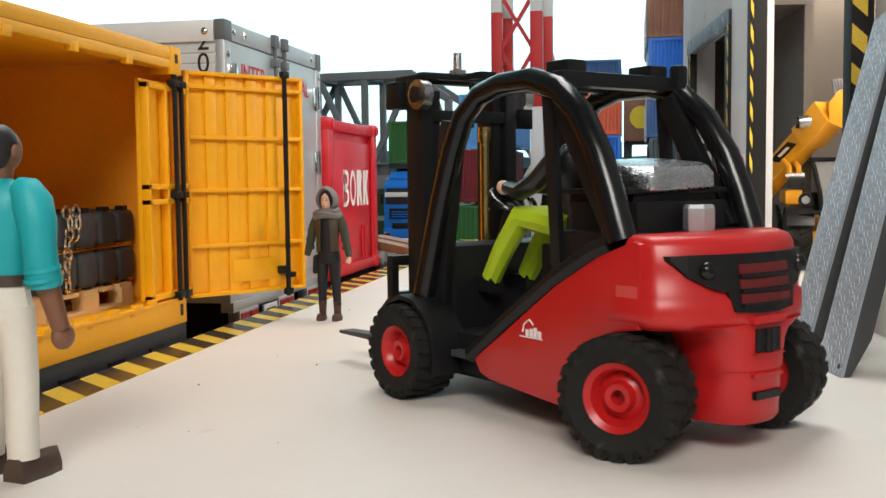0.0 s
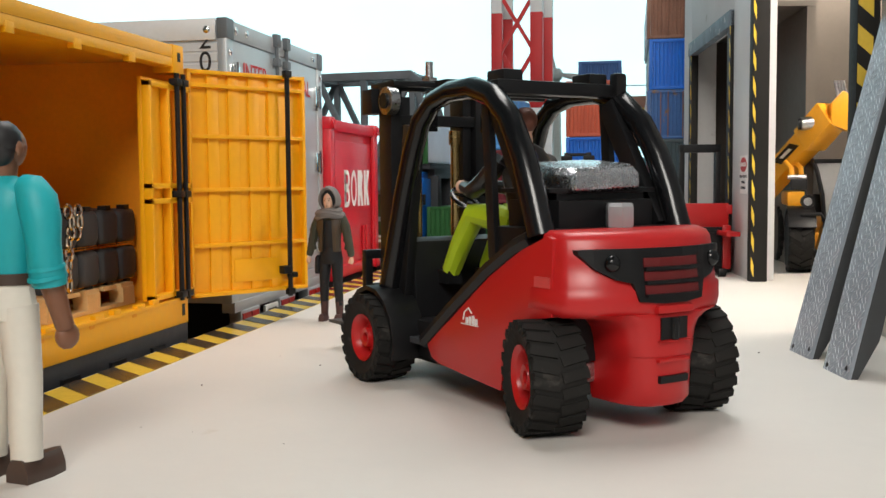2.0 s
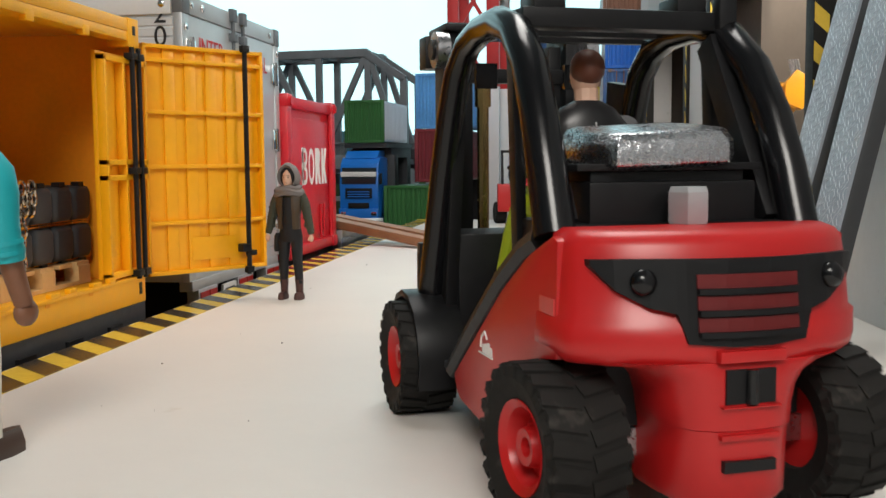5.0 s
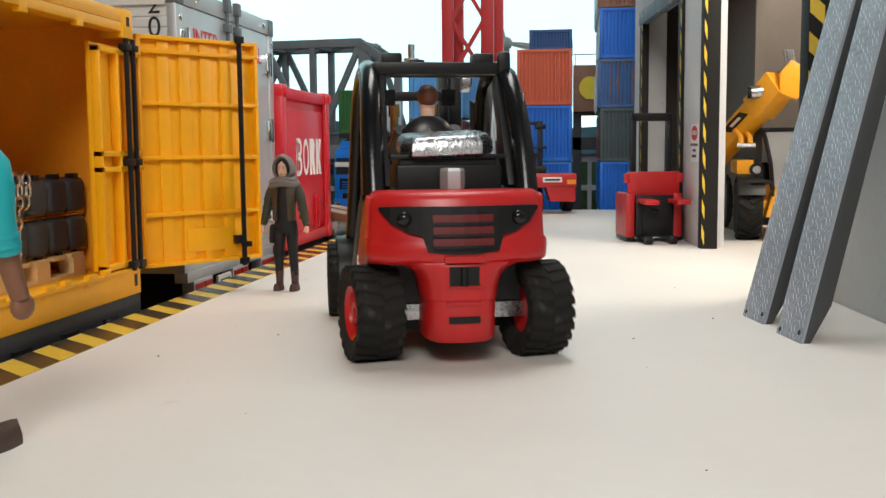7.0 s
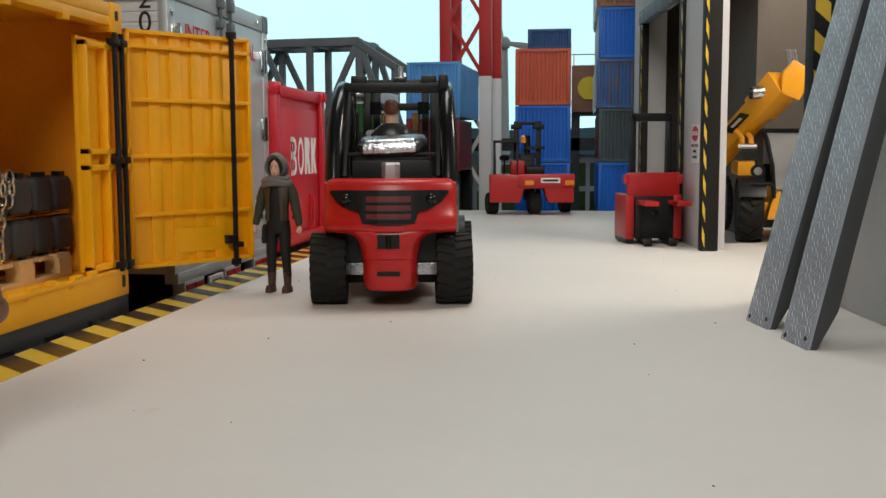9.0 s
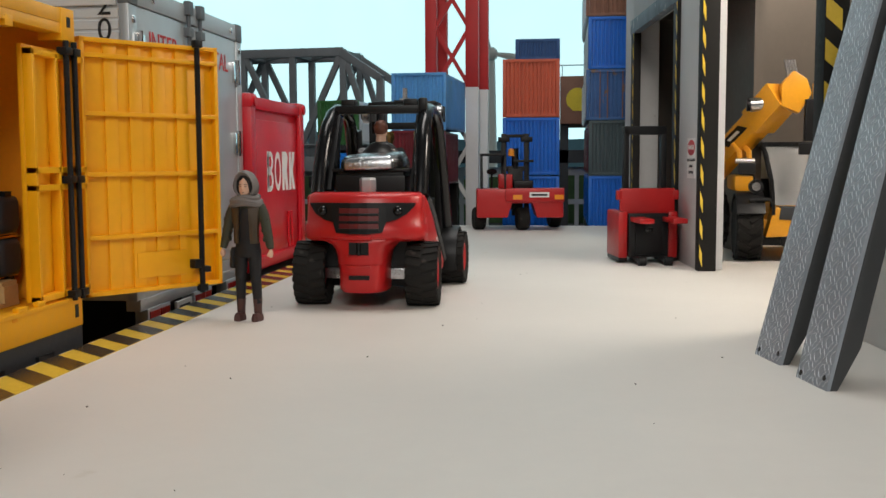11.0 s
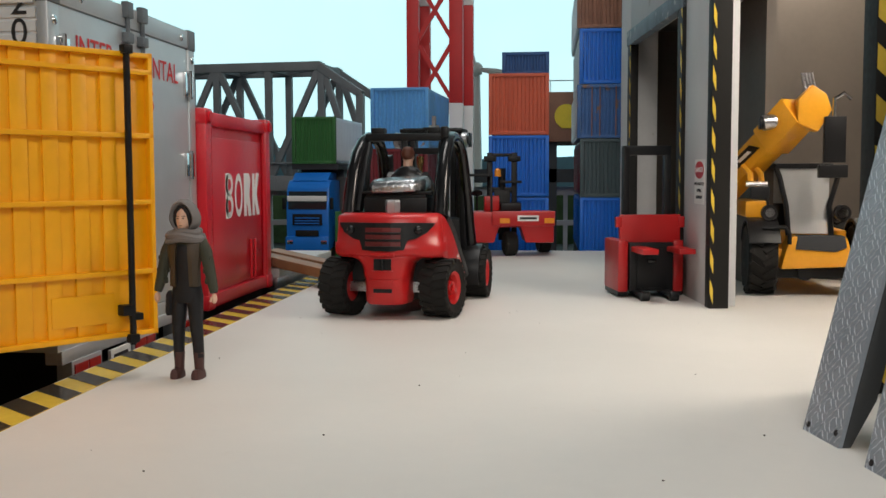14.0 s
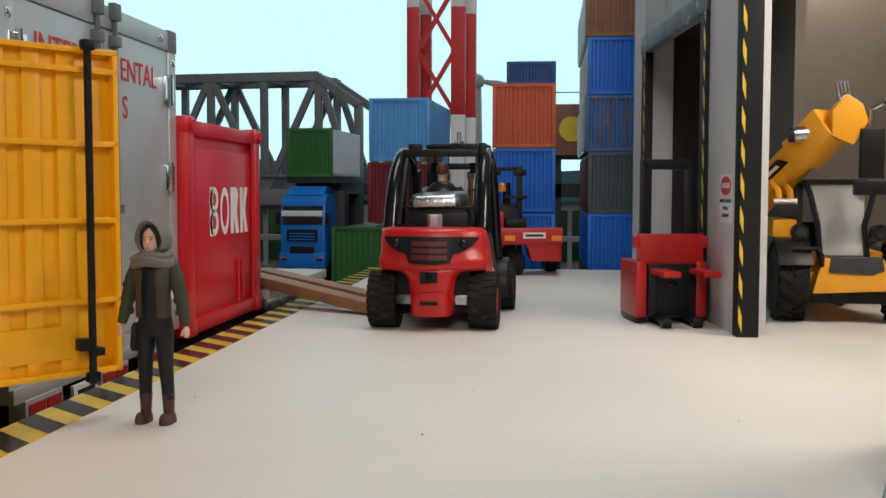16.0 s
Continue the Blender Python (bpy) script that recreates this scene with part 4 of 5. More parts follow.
    part("seat", B().box(-1.5, 1.5, 4.9, 8.0, 4.4, 7.7).prism([(4.8, 7.6), (5.7, 7.6), (5.4, 11.2), (4.8, 11.2)], -1.4, 1.4), BLACK, ob, "black driver seat", bevel=.15)
    part("steering_column", B().rod((-.2, 13.2, 6.2), (-.2, 11.7, 9.4), .22), BLACK, ob)
    w = B()
    q = Matrix.Translation((-.2, 11.5, 9.6)) @ pose(0, 0, 0, 32, 0, 0)
    w.tube([q @ Vector((1.15 * math.cos(2 * math.pi * i / 24), 1.15 * math.sin(2 * math.pi * i / 24), 0)) for i in range(25)], .13, 8)
    for a in (30, 150, 270):
        w.bar(q @ Vector((0, 0, 0)), q @ Vector((1.1 * math.cos(radians(a)), 1.1 * math.sin(radians(a)), 0)), .2, .12)
    part("steering_wheel", w, BLACK_GLOSS, ob)
    part("driver_figure", seated_driver(), [JACKET_BLACK, SKIN, HAIR_BROWN, LIME, BLACK, WHITE], ob, "doll with black jacket and lime trousers", place=P(-.3, 6.7, 1.75))
    # weights on the hood
    poly = [(-2.75, 1.6), (-2.2, .7), (1.9, .7), (2.75, 1.7), (2.75, 3.9), (2.0, 4.8), (-2.0, 4.8), (-2.75, 4.0)]
    slab = B().loft([[(x * f * .88, 2.75 + (y - 2.75) * f, z + (y - 2.75) * .08 + x * .03) for x, y in poly] for z, f in ((10.25, .93), (10.35, .99), (10.5, 1.0), (10.95, .99), (11.25, .9), (11.3, .86))])
    part("weight_slab", slab, LEAD, ob, "crumpled silver metal slab", bevel=.04)
    part("slab_tray", B().box(-2.5, 2.5, 1.3, 5.0, 9.4, 10.0).box(-3.0, 3.0, 1.1, 4.9, 10.0, 10.22), BLACK, ob, bevel=.05)
    part("hex_nut", B().lathe([(.3, 8.45), (.58, 8.45), (.63, 8.6), (.63, 9.4), (.56, 9.55), (.3, 9.55)], 6, Matrix.Translation((0, .1, 0))), ALU, ob, "steel hexagon nut", smooth=20)
    # overhead guard
    for s in (-1, 1):
        pts = [(s * 3.9, .5, 8.2), (s * 3.9, 1.15, 10.0), (s * 3.87, 1.85, 11.6), (s * 3.8, 2.9, 13.2), (s * 3.72, 4.3, 14.35), (s * 3.68, 6.0, 14.85), (s * 3.68, 8.0, 14.85), (s * 3.7, 9.6, 14.5), (s * 3.75, 10.8, 13.6), (s * 3.8, 11.6, 12.0), (s * 3.88, 12.4, 9.8), (s * 3.98, 13.2, 7.0), (s * 4.1, 13.9, 4.4)]
        part("guard_pillar", B().tube(pts, [.62, .6, .58, .56, .55, .53, .5, .5, .52, .54, .54, .55, .56], 14), BLACK_GLOSS, ob, "glossy black overhead guard tube")
        part("inner_pillar", B().bar((s * 3.35, 1.3, 8.4), (s * 3.3, 4.7, 14.2), .6, 1.0, (0, -1, .5)), BLACK, ob, bevel=.06)
        part("front_frame", B().bar((s * 3.55, 13.6, 3.2), (s * 3.45, 12.0, 13.4), .5, 1.5, (0, -1, .2)), BLACK, ob, bevel=.06)
        part("diagonal_rail", B().tube([(s * 4.1, .9, 8.1), (s * 4.18, 1.8, 7.75), (s * 4.2, 3.9, 6.6), (s * 4.2, 7.2, 4.4), (s * 4.2, 9.7, 2.6)], .42, 8), BLACK, ob, "black rail along the side panel")
        part("wall_post", B().bar((s * 3.5, 4.6, 7.0), (s * 3.5, 5.2, 14.6), .35, .6, (0, 1, 0)), BLACK, ob, bevel=.06)
        for k in range(9):
            t = .12 + k * .09
            part("stud", B().ball((s * 3.62, 1.3 + 3.4 * t - .35, 8.4 + 5.8 * t + .15), .1, seg=8, rows=5), BLACK, ob)
    for y in (5.0, 6.9, 8.6, 10.4):
        part("roof_bar", B().box(-3.6, 3.6, y - .22, y + .22, 14.75, 15.1), BLACK, ob, bevel=.06)
    part("roof_rear_rail", B().box(-3.5, 3.5, 4.3, 5.1, 14.5, 15.15), BLACK, ob, bevel=.12)
    for s in (-1, 1):
        part("roof_block", B().box(s * 2.5 - .55, s * 2.5 + .55, 4.5, 5.9, 14.9, 15.65), BLACK, ob, bevel=.12)
    part("work_lamp", B().box(3.2, 3.9, 4.0, 4.6, 14.5, 15.7), BLACK, ob, bevel=.2)
    for s in (-1, 1):
        part("mirror", B().box(s * 1.9 - .45, s * 1.9 + .45, 13.0, 13.25, 13.2, 14.2), BLACK_GLOSS, ob)
    # mast
    for s in (-1, 1):
        part("mast_rail", B().box(s * 2.75 - .35, s * 2.75 + .35, 15.2, 16.6, 1.4, 15.9), BLACK, ob, bevel=.06)
        part("inner_rail", B().box(s * 2.0 - .28, s * 2.0 + .28, 15.5, 16.9, 1.2, 15.2), BLACK, ob, bevel=.06)
        part("lift_cylinder", B().rod((s * 1.25, 15.6, 2.0), (s * 1.25, 15.6, 12.6), .26, seg=10).rod((s * 1.25, 15.6, 12.6), (s * 1.25, 15.6, 13.4), .36, seg=10), BRASS, ob, "brassy lift cylinder")
        part("mast_roller", B().rod((s * 3.0, 15.0, 14.9), (s * 3.55, 15.0, 14.9), .75, seg=20), STEEL, ob, "steel roller washer")
        part("roller_cap", B().rod((s * 3.5, 15.0, 14.9), (s * 3.7, 15.0, 14.9), .42, seg=16), BLACK, ob)
        part("head_block", B().box(s * 3.0 - .45, s * 3.0 + .45, 16.8, 18.0, 14.3, 15.7), BLACK, ob, bevel=.08)
        part("hose", B().tube([(s * 2.6, 17.0, 14.4), (s * 2.65, 17.1, 9), (s * 2.6, 17.0, 4)], .1, 6), BLACK, ob)
    for z in (1.6, 6.4, 13.6, 15.5):
        part("mast_tie", B().box(-2.9, 2.9, 15.3, 15.9, z, z + .6), BLACK, ob, bevel=.05)
    part("mast_head", B().box(-3.1, 3.1, 14.8, 17.6, 15.7, 16.0).box(-.5, .5, 13.6, 17.0, 15.75, 16.1), BLACK, ob, bevel=.06)
    bolt = part("head_bolt", B().rod((0, 16.3, 15.9), (0, 16.3, 17.3), .22, seg=10), STEEL, ob, "steel bolt")
    part("bolt_nut", B().lathe([(.5, 16.0), (.5, 16.4), (.2, 16.42)], 6, Matrix.Translation((0, 16.3, 0))), STEEL, bolt, smooth=20)
    part("carriage", B().box(-3.6, 3.6, 17.1, 17.6, 2.0, 2.6).box(-3.6, 3.6, 17.1, 17.6, 4.2, 4.8), BLACK, ob, bevel=.05)
    rest = B().box(-3.7, 3.7, 17.2, 17.7, 6.2, 6.7)
    for x in (-3.5, -1.2, 1.2, 3.5):
        rest.box(x - .22, x + .22, 17.2, 17.7, 2.3, 6.3)
    part("load_rest", rest, BLACK, ob, bevel=.05)
    for s in (-1, 1):
        part("fork_tine", B().box(s * 2.0 - .5, s * 2.0 + .5, 17.6, 18.1, 1.6, 4.4).prism([(18.1, 1.6), (18.1, 2.1), (25.0, 1.8), (25.0, 1.62)], s * 2.0 - .5, s * 2.0 + .5), TREAD_SIDE, ob, "dark steel fork tine", bevel=.04)
    # fenders over the front wheels
    for s in (-1, 1):
        prof = []
        for i in range(9):
            a = radians(200 - i * 23)
            prof.append((14.12 + 2.75 * math.cos(a), 2.32 + 2.75 * math.sin(a)))
        for i in range(9):
            a = radians(16 + i * 23)
            prof.append((14.12 + 2.5 * math.cos(a), 2.32 + 2.5 * math.sin(a)))
        part("fender", B().prism(prof, min(s * 3.3, s * 5.2), max(s * 3.3, s * 5.2)), BLACK, ob, "black front fender", bevel=.04)
    part("front_axle", B().rod((-5, 14.12, 2.32), (5, 14.12, 2.32), .5), BLACK, ob)
    part("rear_axle", B().box(-3.6, 3.6, -.4, .4, 2.0, 2.8).rod((-4, 0, 2.4), (4, 0, 2.4), .35), STEEL, ob, "grey rear axle with steel nuts", bevel=.05)
    part("arch_lining", B().box(-3.3, 3.3, -.5, 2.0, 2.9, 4.9), BLACK, ob)
    wheels = []
    for x, y, r, w, rim, steer in ((-4.6, 14.12, 2.32, 2.3, 1.2, 0), (4.6, 14.12, 2.32, 2.3, 1.2, 0), (-4.2, 0, 2.42, 2.4, 1.3, 1), (4.2, 0, 2.42, 2.4, 1.3, 1)):
        wheels.append((wheel_part(ob, x, y, r, w, rim, -1 if x < 0 else 1, r), x, y, r, steer))
    return ob, wheels


FORKLIFT, WHEELS = forklift()


# ---- red pallet stacker beside the loading door ----
def stacker():
    ob = thing("pallet_stacker", P(8.9, 107.2, 0, 0, 0, 10), "small red pallet stacker with a black mast", "stacker")
    part("body", B().box(-2.1, 2.1, -.6, 4.5, 0.6, 5.2), BLACK, ob, bevel=.12)
    part("panel", B().box(-1.4, 1.4, -.72, -.5, .9, 4.6), BLACK, ob, bevel=.1)
    part("latch", B().box(-.4, .4, -.85, -.6, 3.3, 3.7), BLACK_GLOSS, ob, bevel=.05)
    for s in (-1, 1):
        part("side_cover", B().box(s * 2.65 - .5, s * 2.65 + .5, -.4, 5.2, .5, 5.4), RED, ob, bevel=.25)
        part("skirt", B().box(s * 2.6 - .5, s * 2.6 + .5, -.2, 5, .15, .7), BLACK, ob, bevel=.1)
        part("leg", B().box(s * 1.35 - .38, s * 1.35 + .38, -3.6, 1, .35, .75).rod((s * 1.35 - .4, -3.3, .45), (s * 1.35 + .4, -3.3, .45), .45), BLACK, ob, bevel=.05)
        part("fork", B().box(s * 1.7 - .75 + .5, s * 1.7 + .75 + .5, -4.6, .2, 4.35, 4.85), RED, ob, "bright red fork arm", bevel=.1)
        part("mast_rail", B().box(s * 2.0 - .3, s * 2.0 + .3, 1.2, 2.0, 4.5, 14.2), BLACK, ob, bevel=.05)
        part("bracket", B().box(s * 3.0 - .3, s * 3.0 + .3, -.1, .4, 6.6, 7.6), RED, ob, bevel=.05)
    part("back_plate", B().box(-2.9, 2.9, 0, .5, 4.5, 7.8), RED, ob, "red load back plate", bevel=.08)
    part("mast_head", B().box(-2.3, 2.3, 1.2, 2.0, 13.4, 14.3), BLACK, ob, bevel=.06)
    part("drive_wheel", B().rod((-.6, 4.3, .7), (.6, 4.3, .7), .7), RUBBER, ob)
    return ob


stacker()


# ---- yellow telehandler in the hall ----
def big_wheel(parent, x, y, r, w):
    b = B()
    turn = Matrix.Translation((x, y, r)) @ pose(0, 0, 0, 0, 90, 0)
    b.lathe([(r * .5, -w / 2 * .9), (r * .85, -w / 2), (r * .95, -w * .42), (r * .95, w * .42), (r * .85, w / 2), (r * .5, w / 2 * .9)], 30, turn)
    tb = B()
    for i in range(18):
        for s in (-1, 1):
            a = 360 * (i + (.5 if s > 0 else 0)) / 18
            tb.box(-.2, r * .055, -.22, .22, -w * .27, w * .27, turn @ pose(0, 0, 0, 0, 0, a) @ Matrix.Translation((r * .945, 0, s * w * .23)) @ pose(0, 0, 0, s * 35, 0, 0))
    t = part("wheel", b, RUBBER, parent, "chunky black tractor tyre")
    tagged(part("tread", tb, RUBBER, t), kind="stuff")
    part("rim", B().lathe([(.4, -w * .3), (r * .5, -w * .4), (r * .53, -w * .4), (r * .53, w * .4), (r * .5, w * .4), (.4, w * .3)], 24, turn), CAT_YELLOW, t, "yellow rim")


def telehandler():
    ob = thing("telehandler", P(23.0, 110.5, 0, 0, 0, -4), "yellow toy telehandler with its boom raised in the hall", "telehandler")
    for x in (-3.3, 6.4):
        for y in (0, 16):
            big_wheel(ob, x, y, 3.5, 2.7)
    part("chassis", B().box(-1.8, 4.9, -.5, 18, 2.4, 4.4), CAT_YELLOW, ob, bevel=.2)
    part("front_axle", B().box(-2.2, 5.4, -1.6, -.4, 1.7, 2.7), BLACK, ob, bevel=.15)
    part("axle_hub", B().rod((.6, -2.1, 2.2), (.6, -1.2, 2.2), .7, seg=14), BLACK, ob)
    part("nose", B().prism([(-1.7, 2.6), (-1.2, 4.6), (-.7, 5.7), (4.2, 5.7), (4.6, 4.4), (4.4, 2.9)], -2.6, .5, "y"), CAT_YELLOW, ob, "yellow nose panel", bevel=.2)
    part("deck", B().prism([(-.4, 4.5), (-.2, 5.8), (4.0, 5.8), (4.2, 4.7), (3.2, 4.3)], -2.75, -.8, "y"), GREY_BASE, ob, "dark grey deck", bevel=.12)
    part("body_side", B().box(-1.6, 4.8, .5, 18, 4.2, 6.2), CAT_YELLOW, ob, bevel=.25)
    for x in (-3.3, 6.4):
        prof = [(3.9 * math.cos(radians(t)), 3.5 + 3.9 * math.sin(radians(t))) for t in range(25, 156, 13)] + [(3.62 * math.cos(radians(t)), 3.5 + 3.6 * math.sin(radians(t))) for t in range(155, 24, -13)]
        part("fender", B().prism(prof, x - 1.4, x + 1.5), BLACK, ob, "dark moulded fender", bevel=.1)
    part("side_hood", B().box(-4.6, -2.4, 1.0, 10, 7.3, 9.0), CAT_YELLOW, ob, bevel=.4)
    cab = part("cab_roof", B().box(-1.9, 3.4, .3, 6.4, 12.1, 12.6), BLACK, ob, "black cab roof", bevel=.1)
    for x0, x1 in ((-1.0, -2.0), (2.9, 3.3)):
        part("cab_pillar", B().tube([(x0 + .2, -.9, 5.7), (x0, -.6, 8.5), (x1 + .5, .2, 11.2), (x1 + .2, .7, 12.2)], .26, 8), BLACK, cab)
    part("cab_back", B().box(-1.8, 3.3, 6.0, 6.4, 5.8, 8.6), BLACK, cab)
    part("rear_window", B().box(-1.8, 3.3, 6.1, 6.25, 8.6, 12.1), GLASS_WHITISH, cab, "rear window of the same whitish glass")
    # its whitish body stands in for light mirrored in the glass
    part("windscreen", B().solid([(-.7, -.85, 5.9), (2.8, -.85, 5.9), (3.1, .55, 12.1), (-1.5, .55, 12.1), (-.7, -.75, 5.9), (2.8, -.75, 5.9), (3.1, .65, 12.1), (-1.5, .65, 12.1)], [(0, 1, 2, 3), (4, 7, 6, 5), (0, 4, 5, 1), (1, 5, 6, 2), (2, 6, 7, 3), (3, 7, 4, 0)]), GLASS_WHITISH, cab, "windscreen with a whitish sheen in its colour")
    part("seat", B().box(-.2, 2.2, 2.6, 4.6, 6.2, 7.2).box(-.2, 2.2, 4.4, 5.0, 7.2, 10.2), BLACK, ob, bevel=.15)
    for x in (-2.6, 4.0):
        head = part("headlamp", B().rod((x, -.6, 7.9), (x, -1.5, 7.9), .75, seg=16), BLACK, ob)
        part("lens", B().rod((x, -1.5, 7.9), (x, -1.62, 7.9), .45, seg=16), CHROME, head, "clear headlamp lens")
    part("mirror", B().box(-4.5, -2.7, -1.9, -1.6, 9.2, 10.4), BLACK, ob, "black wing mirror", bevel=.15)
    part("mirror_arm", B().rod((-2.9, -1.7, 9.2), (-2.6, -1.2, 6.8), .12, seg=8), BLACK, ob)
    part("work_lamp", B().box(2.9, 4.3, -.6, 0, 11.6, 12.0), STEEL, ob, bevel=.1)
    part("guard_rail", B().tube([(-3.4, -2.6, 6.5), (-1.4, -2.9, 6.6), (-1.0, -2.9, 6.0), (-1.0, -2.9, 5.0)], .2, 8), BLACK, ob)
    part("boom", B().bar((-8.6, 8.0, 7.0), (-1.2, -.8, 16.2), 2.4, 2.5), CAT_YELLOW, ob, "yellow telescopic boom", bevel=.2)
    part("boom_sleeve", B().bar((-2.4, .6, 14.6), (-.2, -2.0, 17.5), 2.9, 3.0), CAT_YELLOW, ob, bevel=.15)
    part("boom_tip", B().prism([(-.6, 16.2), (1.2, 15.4), (2.4, 17.4), (1.9, 18.9), (.6, 19.8), (-.6, 18.4)], -3.6, -1.6, "y"), CAT_YELLOW, ob, bevel=.2)
    for dx in (-4.2, -3.2):
        part("boom_bracket", B().tube([(dx - .6, 1.6, 12.4), (dx, .9, 11.6), (dx + .1, .6, 10.4)], .3, 8), CAT_YELLOW, ob)
    part("pivot_pin", B().rod((-4.6, .5, 10.6), (-2.6, .5, 10.6), .3, seg=10), STEEL, ob)
    part("cylinder", B().rod((-3.4, -1.4, 16.4), (-1.4, -1.2, 16.6), .72, seg=16), STEEL, ob, "steel hydraulic cylinder end")
    part("cylinder_cap", B().rod((-3.75, -1.4, 16.4), (-3.4, -1.4, 16.4), .62, seg=16), BLACK, ob)
    for k in range(4):
        part("hose_end", B().rod((.2 + k * .28, -2.6, 19.2), (-.15 + k * .28, -2.6, 20.9), .14, seg=8), STEEL, ob)
    part("boom_plate", B().bar((-5.6, 3.2, 12.2), (-3.9, 1.2, 14.2), .06, 1.3, (-.2, -.6, .4)), BLACK, ob, "black maker's plate", place=P(-.1, -1.45, .0))
    part("plate_mark", B().bar((-5.2, 2.7, 12.7), (-4.3, 1.7, 13.7), .06, .45, (-.2, -.6, .4)), WHITE, ob, "small white mark", place=P(-.1, -1.55, .05))
    part("fork_carriage", B().box(1.7, 3.6, -4.0, -3.2, 12.6, 16.8), BLACK, ob, "black tool carriage", bevel=.1)
    part("carriage_bar", B().box(1.2, 3.8, -4.2, -3.4, 11.2, 12.4), BLACK, ob, bevel=.15)
    part("hook", B().tube([(2.6, -3.6, 16.6), (2.6, -3.6, 18.4), (3.4, -3.6, 18.9), (4.0, -3.6, 18.4)], .2, 8), CHROME, ob)
    return ob


telehandler()


# ---- red truck-mounted fork lift at the far end ----
def far_forklift():
    ob = thing("mounted_forklift", P(-6.6, 156, 0, 0, 0, 6), "red three-wheeled toy fork lift parked at the platform end", "forklift")
    part("body", B().prism([(-6.6, 2.0), (-6.6, 6.4), (6.6, 6.4), (6.6, 2.0), (2.6, 2.0), (1.9, 4.2), (-1.2, 4.2), (-1.9, 2.0)], -2.5, 3.5, "y"), RED, ob, "red frame body", bevel=.2)
    part("rear_bumper", B().box(-2.2, 6.7, -2.9, -2.2, 4.4, 6.5), RED, ob, bevel=.15)
    for x in (-.4, 5.9):
        part("lamp", B().box(x - .7, x + .7, -3.0, -2.85, 4.8, 5.5), LAMP_AMBER, ob, "amber and white lamp")
    plate = part("number_plate", B().box(1.4, 4.4, -3.0, -2.88, 5.1, 5.9), WHITE, ob)
    part("text_bar", B().box(1.7, 4.1, -3.04, -2.98, 5.35, 5.65), INK, plate)
    for x, y in ((-6.2, 1.0), (.5, -.4), (6.0, 6.0)):
        t = part("wheel", B().lathe([(.6, -.8), (1.5, -.9), (1.75, -.7), (1.75, .7), (1.5, .9), (.6, .8)], 22, Matrix.Translation((x, y, 1.75)) @ pose(0, 0, 0, 0, 90, 10)), RUBBER, ob)
        part("rim", B().lathe([(.2, -.7), (.8, -.82), (.8, .82), (.2, .7)], 16, Matrix.Translation((x, y, 1.75)) @ pose(0, 0, 0, 0, 90, 10)), RED, t)
    b = B()
    for x in (-5.8, -2.2):
        b.bar((x, 2.6, 6.4), (x, 3.4, 11.6), .3, .3).bar((x, -1.2, 6.4), (x, -.6, 11.4), .3, .3)
    b.box(-6, -2, -.8, 3.6, 11.4, 11.8)
    part("cab_frame", b, BLACK, ob, "black cab frame", bevel=.04)
    part("seat", B().box(-3.2, -1.0, 0, 2, 6.4, 8.6), RED, ob, bevel=.2)
    part("engine_cover", B().box(-.8, 2.2, .4, 3.4, 6.3, 7.6), BLACK, ob, bevel=.25)
    part("cab_screen", B().box(-5.8, -5.6, -1.0, 3.4, 6.4, 9.0), BLACK, ob)
    part("steering_wheel", B().rod((-4.2, 1.0, 8.9), (-4.2, 1.1, 9.1), .8, seg=16).rod((-4.2, 1.4, 6.4), (-4.2, 1.0, 9.0), .15, seg=8), BLACK, ob)
    part("mast_cylinder", B().rod((-.4, 4.1, 2), (-.4, 4.1, 12.6), .55, seg=12), BLACK, ob)
    for x in (-2.2, 1.4):
        part("mast_rail", B().box(x - .4, x + .4, 3.6, 4.6, 2, 14.9), BLACK, ob, bevel=.05)
        part("mast_head", B().box(x - .9, x + .9, 3.2, 4.2, 13.6, 14.4), BLACK, ob, bevel=.1)
    part("mast_tie", B().box(-2.4, 1.6, 3.7, 4.4, 14.3, 14.8), BLACK, ob, bevel=.05)
    part("mast_tie", B().box(-2.4, 1.6, 3.7, 4.4, 9, 9.8).box(-1.6, .8, 3.3, 3.7, 3, 9.4), BLACK, ob, bevel=.05)
    part("beacon", B().lathe([(.5, 11.4), (.45, 12.3), (.2, 12.6)], 14, Matrix.Translation((-1.2, 1, 0))), LAMP_AMBER, ob, "orange beacon")
    part("arm", B().box(-.8, 2.4, 2.4, 3.0, 10.4, 10.8), BLACK, ob, bevel=.05)
    return ob


far_forklift()


